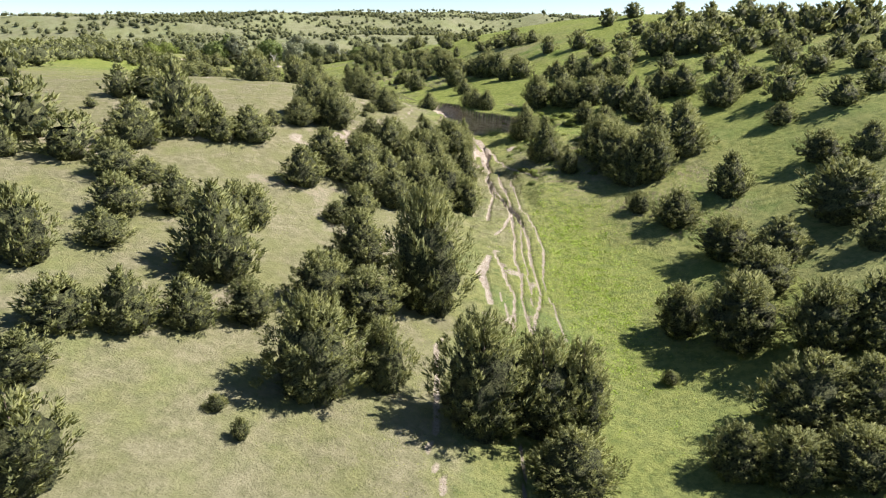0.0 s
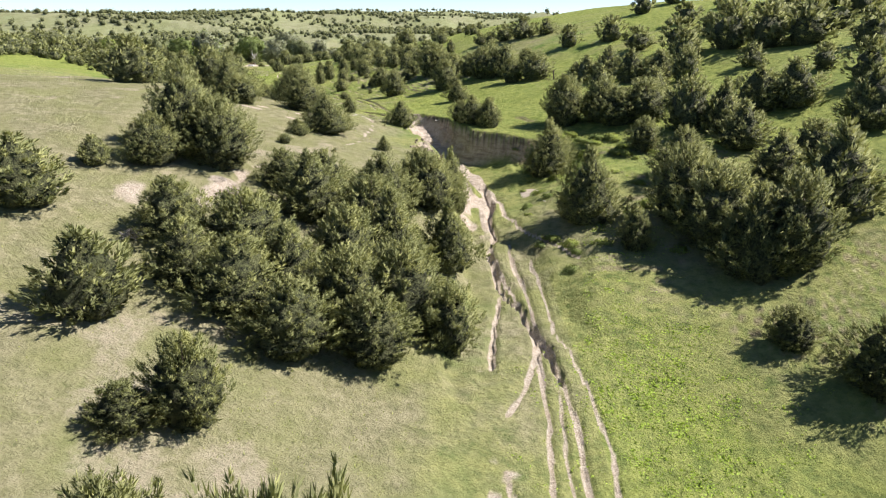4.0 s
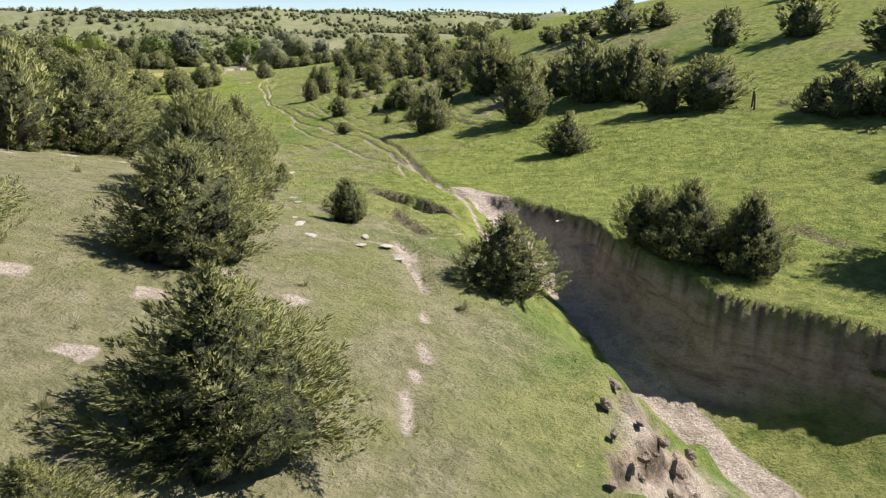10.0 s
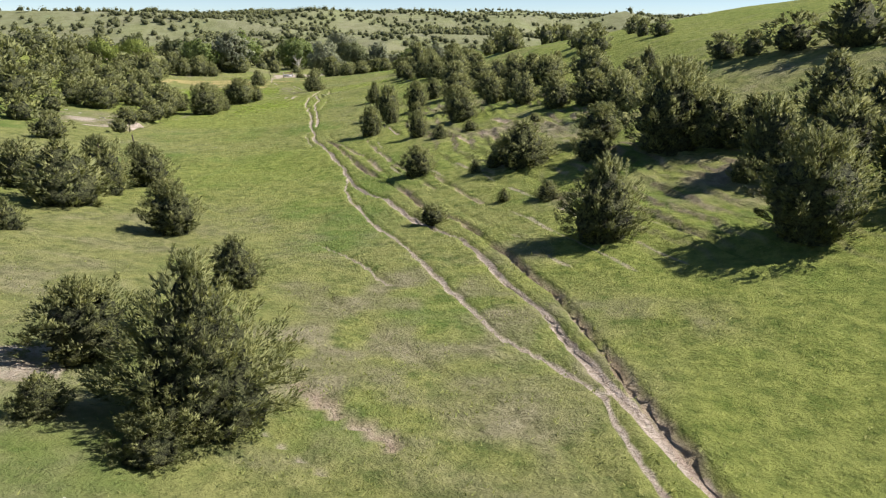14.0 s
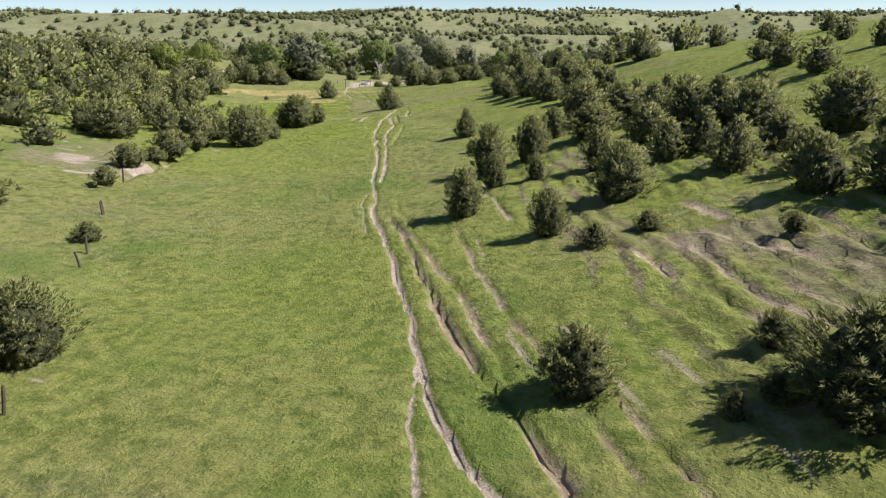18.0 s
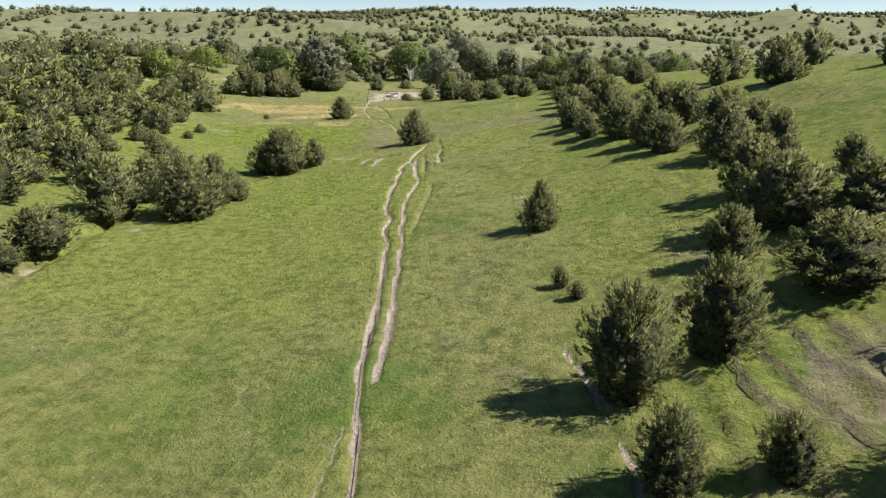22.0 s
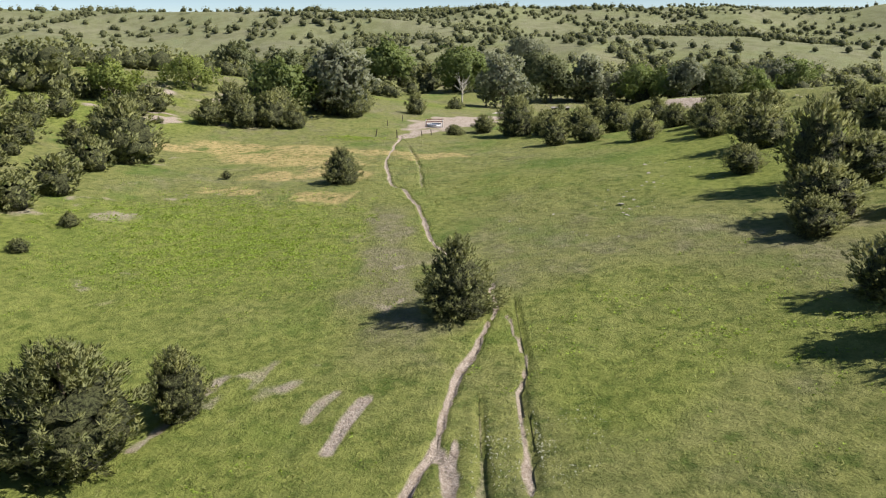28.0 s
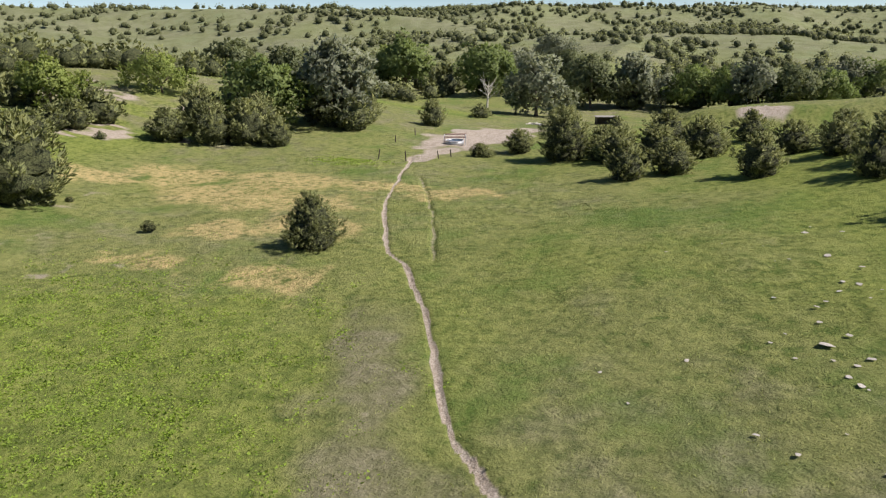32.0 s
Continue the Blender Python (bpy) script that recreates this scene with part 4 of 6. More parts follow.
CEDARS += [
    (-29.6, 66.5, 4.8, 7.0), (-4.9, 66.9, 3.7, 5.2), (23.6, 67.0, 4.0, 5.9), (-1.2, 67.5, 3.7, 5.0), (42.8, 68.7, 3.9, 5.0), (-7.9, 69.0, 4.0, 6.0),
    (-2.6, 69.7, 4.5, 5.3), (-10.7, 70.1, 3.6, 5.3), (30.0, 70.3, 4.9, 5.1), (2.4, 70.5, 4.1, 3.7), (-0.1, 70.7, 4.9, 5.1), (20.8, 70.9, 2.6, 3.3),
    (-5.8, 71.3, 4.0, 5.2), (39.6, 71.5, 3.6, 5.8), (-27.3, 71.7, 7.9, 7.2), (-23.2, 71.7, 3.9, 5.3), (-8.6, 73.3, 4.2, 6.4), (-20.5, 73.3, 3.9, 6.3),
    (-12.7, 74.1, 3.5, 5.1), (-3.3, 74.2, 4.4, 4.8), (-38.4, 76.3, 1.1, 1.8), (-1.1, 76.5, 5.0, 5.5), (-26.6, 76.7, 4.2, 4.5), (21.6, 78.2, 6.0, 6.5),
]
CEDARS += [
    (24.1, 78.3, 6.4, 6.0), (-2.2, 79.2, 4.4, 5.4), (2.4, 79.3, 4.7, 4.6), (-19.6, 80.1, 1.9, 2.4), (-6.3, 80.6, 4.4, 5.9), (20.5, 81.6, 6.1, 7.2),
    (15.2, 82.0, 3.1, 3.1), (-16.9, 82.5, 3.4, 5.1), (-1.9, 82.8, 4.5, 5.4), (-38.0, 83.0, 3.9, 4.8), (29.0, 83.2, 6.7, 8.2), (47.5, 83.3, 3.6, 5.9),
    (-8.7, 83.6, 2.8, 3.8), (-5.9, 83.6, 3.5, 4.8), (40.8, 84.1, 2.8, 4.2), (-35.2, 84.2, 3.7, 6.0), (-13.3, 84.7, 5.0, 6.2), (-15.9, 85.5, 6.5, 6.4),
    (19.4, 85.6, 5.9, 6.1), (52.6, 85.6, 4.0, 5.3), (1.0, 86.2, 4.1, 5.4), (12.9, 86.9, 5.7, 5.7), (-3.3, 88.3, 1.6, 2.0), (0.5, 88.2, 3.4, 5.2),
]
CEDARS += [
    (27.9, 89.7, 3.9, 5.3), (2.6, 90.0, 5.2, 3.8), (44.0, 91.1, 4.7, 5.9), (31.2, 91.2, 3.6, 4.9), (-10.4, 92.1, 0.8, 1.3), (-10.0, 95.1, 1.4, 2.3),
    (-2.9, 95.5, 1.4, 1.3), (56.7, 95.7, 3.7, 5.8), (37.9, 95.8, 5.3, 6.0), (-38.8, 96.1, 1.9, 2.4), (27.8, 96.7, 4.2, 5.7), (-8.1, 98.1, 3.4, 5.4),
    (51.3, 98.2, 3.8, 5.8), (40.8, 98.5, 3.0, 4.7), (43.3, 98.8, 3.1, 4.8), (20.2, 99.6, 3.1, 3.4), (-61.4, 100.1, 4.5, 4.8), (27.4, 101.0, 5.1, 5.3),
    (12.1, 101.2, 5.4, 5.7), (-16.6, 102.2, 2.8, 4.5), (25, 102.6, 5.3, 6.1), (-18.0, 103.0, 4.3, 4.1), (35.4, 104.0, 4.6, 6.3), (57.4, 104.4, 3.8, 4.9),
]
CEDARS += [
    (32.2, 104.8, 4.6, 6.0), (-11.4, 105.8, 3.5, 5.2), (-28.2, 106.6, 4.9, 6.1), (22.3, 107.5, 4.4, 6.4), (-2.2, 107.9, 2.7, 3.5), (19.6, 107.9, 3.9, 5.4),
    (18.4, 109.9, 4.5, 6.1), (14.7, 110.7, 5.3, 5.6), (6.9, 110.9, 3.3, 3.3), (52.6, 111.2, 3.2, 5.0), (5.1, 112.2, 3.3, 4.2), (42.0, 112.4, 2.8, 3.8),
    (-13.4, 112.4, 4.5, 4.2), (4.0, 113.7, 2.6, 2.8), (-8.1, 113.8, 1.8, 1.9), (25, 114.7, 3.6, 5.1), (-15.1, 115.5, 4.0, 4.9), (-13.2, 115.6, 3.9, 4.2),
    (57.9, 117.2, 2.9, 4.7), (49.8, 118.1, 4.5, 5.8), (30.2, 120.2, 4.4, 4.4), (-25.4, 120.5, 5.6, 5.0), (55.5, 122.3, 4.2, 5.5), (72.1, 122.4, 3.8, 6.2),
]
CEDARS += [
    (-13.0, 123.3, 1.1, 1.1), (63.7, 124.1, 4.9, 7.3), (28.4, 124.1, 3.7, 4.8), (68.6, 124.5, 5.2, 7.8), (25.1, 125.3, 4.3, 5.4), (46.3, 125.5, 5.3, 7.8),
    (-24.8, 126.8, 5.7, 9.2), (-20.4, 127.0, 0.5, 0.5), (42.9, 128.4, 5.9, 7.5), (23.2, 129.5, 4.5, 4.6), (-18.1, 130.1, 1.1, 1.8), (-21.5, 131.4, 1.1, 1.7),
    (21.1, 131.7, 3.4, 5.5), (39.6, 132, 6.5, 8.2), (-17.9, 132.3, 4.6, 4.9), (19.9, 133.1, 2.5, 3.0), (4.0, 134.1, 2.9, 4.0), (-22.5, 135.2, 2.6, 3.6),
    (34.6, 136.9, 4.8, 6.3), (67.9, 137.2, 4.0, 5.0), (15.2, 139.6, 4.1, 5.7), (53.8, 140, 4.3, 7.3), (12.0, 140.5, 3.6, 3.9), (60.5, 140.7, 4.3, 7.1),
]
CEDARS += [
    (50.1, 144, 4.9, 7.4), (31, 144.4, 3.5, 5.7), (-21.8, 144.6, 2.4, 2.6), (11.5, 147.1, 5.2, 4.0), (10.0, 148.2, 4.7, 5.0), (-35.5, 149.4, 1.8, 2.0),
    (8.3, 149.9, 5.1, 6.4), (2.4, 147.0, 4.8, 5.5), (-5.7, 150.4, 4.3, 4.2), (62.4, 152.8, 3.8, 5.4), (-29.2, 154.2, 3.3, 3.6), (1.9, 154.9, 1.5, 1.6),
    (15.9, 156.0, 2.6, 3.8), (-14.6, 156.1, 1.2, 1.9), (29.6, 156.3, 4.3, 5.8), (-7.9, 158.1, 1.2, 1.9), (42.5, 158.6, 3.7, 5.9), (-38.3, 158.7, 4.4, 6.9),
    (-10.5, 159.0, 0.9, 1.0), (23.3, 159.0, 3.9, 4.7), (4.4, 161.0, 3.4, 4.2), (-43.5, 161.9, 3.6, 4.6), (2.3, 162.5, 4.0, 4.3), (0.0, 163.7, 6.1, 6.8),
]
CEDARS += [
    (-38.6, 163.8, 4.5, 4.1), (-4.7, 164.7, 2.2, 3.0), (10.5, 165.0, 4.1, 5.1), (53.8, 166.5, 4.4, 6.4), (-12.6, 166.6, 1.1, 0.9), (-9.1, 166.8, 3.4, 5.6),
    (-11.3, 167.3, 1.1, 1.4), (-16.9, 168.4, 2.5, 3.0), (-3.6, 168.8, 3.0, 4.0), (-38.2, 169.1, 3.4, 4.3), (-10.7, 170.4, 1.5, 1.6), (-42.6, 171.9, 0.8, 1.1),
    (21.9, 177.1, 3.2, 5.1), (40.3, 177.6, 4.5, 6.0), (17.5, 178.7, 4.6, 7.4), (-7.9, 179.9, 1.0, 1.3), (-0.4, 181.2, 3.0, 4.2), (-16.4, 181.8, 1.5, 2.0),
    (14.1, 182.6, 3.3, 5.4), (-2.7, 183.0, 3.4, 4.8), (-13.7, 183.7, 1.1, 1.8), (-18.8, 184.5, 2.9, 2.1), (-47.7, 184.7, 1.3, 2.1), (48.2, 184.8, 4.0, 6.3),
]
CEDARS += [
    (11.6, 185.0, 2.4, 3.2), (-5.7, 185.0, 3.1, 3.8), (9.8, 187.2, 2.5, 4.0), (-58.7, 188.1, 3.2, 4.6), (3.6, 190.4, 3.0, 2.6), (-24.6, 190.5, 3.4, 2.6),
    (-15.0, 189.9, 3.7, 4.2), (-5.4, 194.1, 2.6, 3.3), (-23.5, 197.5, 2.7, 1.8), (-16.1, 197.9, 3.3, 2.7), (-11.7, 196.8, 3.0, 3.4), (-20.5, 197.9, 2.1, 1.7),
    (-70.1, 199.2, 3.5, 5.3), (-57.9, 200.0, 1.7, 2.7), (-5.5, 201.5, 3.6, 4.8), (-24.6, 202.6, 4.2, 3.6), (-4.6, 204.0, 3.5, 2.9), (-12.6, 204.2, 3.2, 3.7),
    (-21.5, 205.2, 3.9, 3.1), (-7.1, 205.6, 3.8, 4.7), (-9.2, 207.7, 4.1, 4.3), (-61.5, 208.6, 2.5, 4.0), (-16.6, 209.6, 3.2, 5.1), (-26.8, 210.7, 1.0, 1.0),
]
CEDARS += [
    (-27.7, 212.4, 1.2, 1.0), (-61.5, 212.9, 1.7, 2.8), (9.3, 212.9, 2.6, 3.6), (-75.0, 213.0, 3.2, 4.6), (-11.3, 213.3, 3.3, 5.0), (-20.2, 213.6, 3.0, 2.9),
    (1.7, 213.6, 3.1, 4.0), (-13.9, 216.1, 3.5, 5.0), (-62.0, 216.6, 3.2, 5.2), (-17.4, 217.6, 4.2, 5.1), (8.1, 218.5, 2.6, 2.8), (-85.3, 220.2, 5.6, 9.0),
    (0.6, 220.9, 3.2, 3.9), (-74.7, 224.8, 4.9, 7.9), (-63.8, 224.9, 2.1, 3.1), (-29.9, 222.4, 3.3, 2.5), (-65.1, 227.1, 5.1, 6.4), (-0.0, 227.9, 2.1, 3.0),
    (-58.9, 228.0, 5.3, 6.9), (8.9, 232.0, 2.5, 3.1), (-59.3, 233.2, 4.6, 4.1), (-14.7, 233.8, 3.2, 2.7), (-17.9, 234.5, 4.1, 5.4), (-58.7, 234.9, 2.6, 3.3),
]
CEDARS += [
    (-79.9, 239.4, 4.6, 6.5), (-69.9, 239.9, 2.9, 4.7), (4.3, 242.6, 2.5, 3.0), (-62.3, 247.6, 3.8, 4.3), (-75.6, 248.2, 2.8, 4.6), (-60.5, 247.9, 5.0, 6.6),
    (12.4, 249.3, 2.5, 3.2), (-23.1, 243.5, 4.4, 4.0), (-84.5, 250.2, 2.1, 3.4), (-93.9, 250.5, 5.4, 8.7), (-19.9, 250.0, 4.3, 5.0), (-58.5, 251.5, 3.2, 3.1),
    (-24.3, 253.4, 3.8, 3.8), (-87.4, 259.7, 2.6, 3.4), (-85.2, 260.6, 1.4, 1.8), (-27.4, 257.4, 5.0, 4.9), (-31.1, 259.3, 3.4, 3.4), (-93.9, 261.5, 4.7, 7.5),
    (-50.3, 263.2, 4.6, 5.2), (-31.0, 263.6, 3.2, 4.3), (-9.5, 265.1, 5.2, 5.7), (1.8, 265.6, 3.4, 4.7), (-84.7, 266.4, 1.2, 1.9), (-128.2, 266.7, 4.3, 7.0),
]
CEDARS += [
    (-103.7, 268.0, 4.6, 6.2), (-94.3, 270.1, 4.9, 7.0), (-87.5, 273.6, 1.3, 2.1), (-94.4, 274.5, 3.4, 4.9), (-21.8, 275.0, 3.3, 3.5), (-14.2, 276.8, 3.5, 3.6),
    (-127.6, 277.0, 7.0, 9.0), (-31.4, 285.0, 2.9, 3.0), (-28.0, 285.4, 3.8, 5.7), (-30.7, 286.0, 6.6, 6.2), (-1.0, 288.6, 5.1, 6.0), (-120.9, 292.0, 6.8, 9.5),
    (-35.1, 292.8, 2.5, 4.1), (-115.7, 294.0, 3.9, 6.0), (-109.3, 296.1, 2.3, 3.3), (-74.1, 296.9, 4.2, 4.2), (-89.3, 297.5, 0.9, 1.5), (-104.2, 298.6, 8.3, 7.1),
    (-101.2, 300.9, 0.6, 1.0), (-23.7, 302.2, 4.2, 4.2), (-33.1, 303.2, 4.4, 7.2), (-117.9, 303.7, 2.4, 3.5), (-37.0, 315.1, 4.1, 4.5), (-44.6, 320.3, 3.9, 5.0),
]
CEDARS += [
    (-55.6, 321.0, 3.9, 4.3), (-125.7, 321.4, 3.4, 5.5), (-146.6, 322.5, 5.1, 7.7), (-119.7, 322.5, 1.1, 1.8), (-124.7, 323.8, 4.0, 4.9), (-51.6, 323.8, 3.3, 5.3),
    (-152.0, 324.0, 4.9, 6.3), (-21.7, 325.2, 3.2, 3.5), (-137.9, 325.3, 4.0, 5.2), (-143.4, 325.3, 5.9, 9.5), (-38.0, 326.2, 3.1, 4.9), (-136.3, 327.3, 3.0, 4.9),
    (-114.3, 328.2, 4.6, 6.8), (-125.6, 328.8, 4.5, 7.3), (-144.5, 330.7, 3.3, 5.2), (-109.4, 331.0, 5.8, 8.0), (-41.1, 331.2, 3.3, 5.3), (-105.8, 333.4, 6.4, 7.1),
    (-101.5, 333.6, 4.4, 4.9), (-59.9, 334.6, 3.2, 3.5), (-134.8, 335.5, 3.8, 5.7), (-64.1, 336.5, 6.7, 6.4), (-115.7, 336.8, 6.7, 7.6), (-48.7, 338.5, 3.8, 5.4),
]
CEDARS += [
    (-75.1, 338.5, 1.9, 3.0), (-71.4, 343.4, 3.2, 4.7), (-44.1, 345.8, 3.7, 5.7), (-53.5, 349.5, 4.7, 6.9), (-102.7, 350.7, 5.7, 6.0), (-107.3, 353.3, 5.6, 4.9),
    (-60.6, 355.2, 3.7, 4.9), (-100.7, 356.3, 6.5, 4.9), (-91.0, 362.7, 4.6, 5.5), (-89.9, 385.3, 3.1, 5.0), (-170.3, 421.5, 9.5, 9.0), (-197.2, 431.4, 9.5, 9.0),
    (-167.5, 433.4, 9.5, 9.0), (-137.8, 435.6, 6.8, 6.6), (-147.4, 440.1, 9.3, 8.6), (-123.1, 455.7, 9.5, 9.0), (-259.5, 506.8, 9.5, 9.0), (-246.1, 508.6, 9.1, 9.0),
    (-244.0, 521.6, 9.4, 9.0),
]


CEDARS += [(-98.6, 349.4, 5.2, 7.0), (-115.0, 345.0, 7.0, 8.0), (-107.0, 338.5, 6.5, 7.5)]
CEDARS += [(-12.5, 281.9, 5.0, 6.7), (-9.3, 263.7, 4.6, 6.1), (2.6, 305.3, 5.4, 6.8), (6.7, 257.0, 2.5, 3.6), (-9.4, 197.4, 3.2, 3.4)]
CEDARS += [(-57.6, 332.6, 4.2, 6.2), (-53.6, 331.2, 4.3, 6.8), (-49.2, 334.6, 4.6, 6.0), (-60.0, 339.0, 4.0, 6.0), (-35.2, 321.0, 4.2, 6.2),
           (-31.2, 316.4, 4.4, 6.4), (-36.8, 331.6, 3.8, 5.4), (-32.0, 326.0, 4.0, 6.0), (-74.6, 338.4, 1.7, 3.0), (-24.0, 312.0, 4.4, 6.5)]
CEDARS += [(3.7, 156.1, 4.3, 3.9), (6.6, 154.6, 4.0, 5.4), (9.6, 157.6, 4.6, 5.6)]
KINDS = [[cedar_kind(s, d) for s in range(6)] for d in range(5)]
HOME = {}
chance = random.Random(5)


def from_draw(x, y):
    """Metres from the bottom line of the draw."""
    return math.hypot(x - float(axis(min(y, 330.0))), max(0.0, y - 330))


def plant_cedar(x, y, h, w, near):
    u = x - float(axis(y))
    if (-24 < u < -3 and 82 < y < 134 or 0 < u < 14 and 100 < y < 116) and h > 1.2:
        detail = 4
    elif near < 20:
        detail = 0
    else:
        detail = 1 if near < 40 or y > 300 else 2 if near < 58 else 3
    kind = KINDS[detail][chance.randrange(6) if 70 < y < 135 else chance.choice((0, 2, 2, 3, 5, 5) if y < 290 else (2, 2, 5, 5, 0))]
    w, h = max(w * 1.03, (.68 if y < 135 else .9 if y < 290 else 1.25) * h), h * .96
    m = pose(x, y, stand(x, y) - .04 * h, chance.uniform(-3, 3), chance.uniform(-3, 3), chance.uniform(0, 360)) @ Matrix.Diagonal((w, w * chance.uniform(.9, 1.1), h * 1.03, 1))
    if kind.name not in HOME:
        HOME[kind.name] = m
        ob = kind
    else:
        ob = copy_thing(kind, m)
    if h < 1.3:
        tagged(ob, "low young cedar bush growing in the grass", "shrub", "cedars in the pasture")
    elif h > 6.5:
        tagged(ob, "tall dense dark-green red cedar in the draw", "tree", "cedars in the pasture")
    elif w > 1.1 * h:
        tagged(ob, "broad spreading olive-green cedar on the pasture", "tree", "cedars in the pasture")
    else:
        tagged(ob, "bushy olive-green red cedar on grazed pasture", "tree", "cedars in the pasture")


def inside(x, y, ring):
    hit = False
    for (ax, ay), (bx, by) in zip(ring, ring[1:] + ring[:1]):
        if (ay > y) != (by > y) and x < ax + (y - ay) * (bx - ax) / (by - ay):
            hit = not hit
    return hit


def fill_grove(ring, spacing, tries, low, high):
    """Places of close-grown cedars inside an outline, clear of those that already stand there."""
    xs, ys = [p[0] for p in ring], [p[1] for p in ring]
    for _ in range(tries):
        x, y = chance.uniform(min(xs), max(xs)), chance.uniform(min(ys), max(ys))
        if inside(x, y, ring) and all(math.hypot(x - c[0], y - c[1]) > spacing for c in GROWN):
            h = chance.uniform(low, high)
            GROWN.append((x, y, h, h * chance.uniform(1.0, 1.5)))


GROWN = list(CEDARS)
fill_grove([(-60, 229), (-67, 226), (-80, 225), (-98, 235), (-165, 300), (-150, 328), (-112, 312), (-97, 285), (-72, 246)], 5.0, 2400, 2.4, 4.6)
fill_grove([(-2, 176), (-9, 190), (-15, 211), (-21, 236), (-32, 258), (-35, 276), (-26, 290), (-20, 262), (-13, 232), (-6, 208), (0, 192), (5, 180)], 3.8, 700, 2.2, 4.0)
fill_grove([(20, 92), (16, 112), (24, 128), (36, 132), (44, 112), (40, 92)], 6.0, 120, 2.6, 4.6)
fill_grove([(43, 159), (66, 163), (82, 130), (60, 92), (43, 102), (33, 125)], 6.2, 260, 3.0, 5.2)
GROWN.sort(key=lambda c: from_draw(c[0], c[1]))
for x, y, h, w in GROWN[:300]:
    plant_cedar(x, y, h, w, from_draw(x, y))
for row in KINDS:
    for kind in row:
        if kind.name in HOME:
            kind.matrix_basis = HOME[kind.name]
        else:
            for child in list(kind.children):
                bpy.data.objects.remove(child)
            bpy.data.objects.remove(kind)


def cedar_woods(places):
    """The cedars further up the slopes, grown together past counting."""
    verts, faces, normals, n = [], [], [], 0
    models = {d: [cedar_meshes(s, d) for s in range(6)] for d in (1, 2, 3)}
    for x, y, h, w in places:
        v, f, nrm, heart, hf = models[1 if y > 300 and -80 < x < -20 else 2 if from_draw(x, y) < 58 else 3][chance.choice((0, 2, 3, 5, 5, 2))]
        a = chance.uniform(0, 6.283)
        turn = np.array(((math.cos(a), -math.sin(a), 0), (math.sin(a), math.cos(a), 0), (0, 0, 1)))
        w = max(w, (1.25 if y > 290 else .9) * h)
        at = np.array((x, y, stand(x, y) - .04 * h))
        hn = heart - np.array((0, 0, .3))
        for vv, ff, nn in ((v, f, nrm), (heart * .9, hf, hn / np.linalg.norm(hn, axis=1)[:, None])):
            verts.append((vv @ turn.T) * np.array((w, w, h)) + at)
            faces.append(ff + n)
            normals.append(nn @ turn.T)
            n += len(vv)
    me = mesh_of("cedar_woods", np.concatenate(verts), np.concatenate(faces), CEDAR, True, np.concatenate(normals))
    # hearts take the foliage colour darkened to look self-shaded
    me.materials.append(SHADED_INNER)
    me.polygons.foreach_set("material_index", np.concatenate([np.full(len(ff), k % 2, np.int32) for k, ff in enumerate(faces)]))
    tagged(new("cedar_woods", me), "close-grown olive-green cedars covering the side slopes", "trees", kind="stuff")


cedar_woods(GROWN[300:])

# pale stones: x, y, breadth
STONES_1 = [
    (-24.4, 131.1, 0.62), (-27.0, 136.7, 0.68), (-21.2, 127.5, 0.64), (-19.6, 126.8, 0.66), (-19.0, 128.0, 0.68),
    (-17.5, 126.1, 0.68), (-16.6, 126.4, 0.58), (-17.2, 128.2, 0.44), (-16.8, 124.6, 0.57), (-13.8, 122.1, 0.47),
    (-13.9, 128.5, 0.72), (-13.9, 124.6, 0.52), (-15.5, 122.8, 0.51), (-26.3, 138.2, 0.61), (-17.9, 125.0, 0.47),
    (-9.2, 122.5, 0.37), (-14.5, 127.5, 0.41), (-9.7, 125.5, 0.21), (-12.3, 119.5, 0.62), (-11.1, 117.4, 0.45),
    (-10.7, 116.2, 0.46), (-10.0, 112.6, 0.43), (-9.6, 111.6, 0.62), (-8.9, 110.1, 0.54), (-7.1, 111.2, 0.45),
    (-7.1, 109.9, 0.42), (-6.2, 110.3, 0.52), (-5.7, 108.9, 0.49), (-6.0, 108.1, 0.34), (-9.0, 106.8, 0.26),
    (-10.2, 110.8, 0.33), (-43.1, 300.2, 0.74),
]
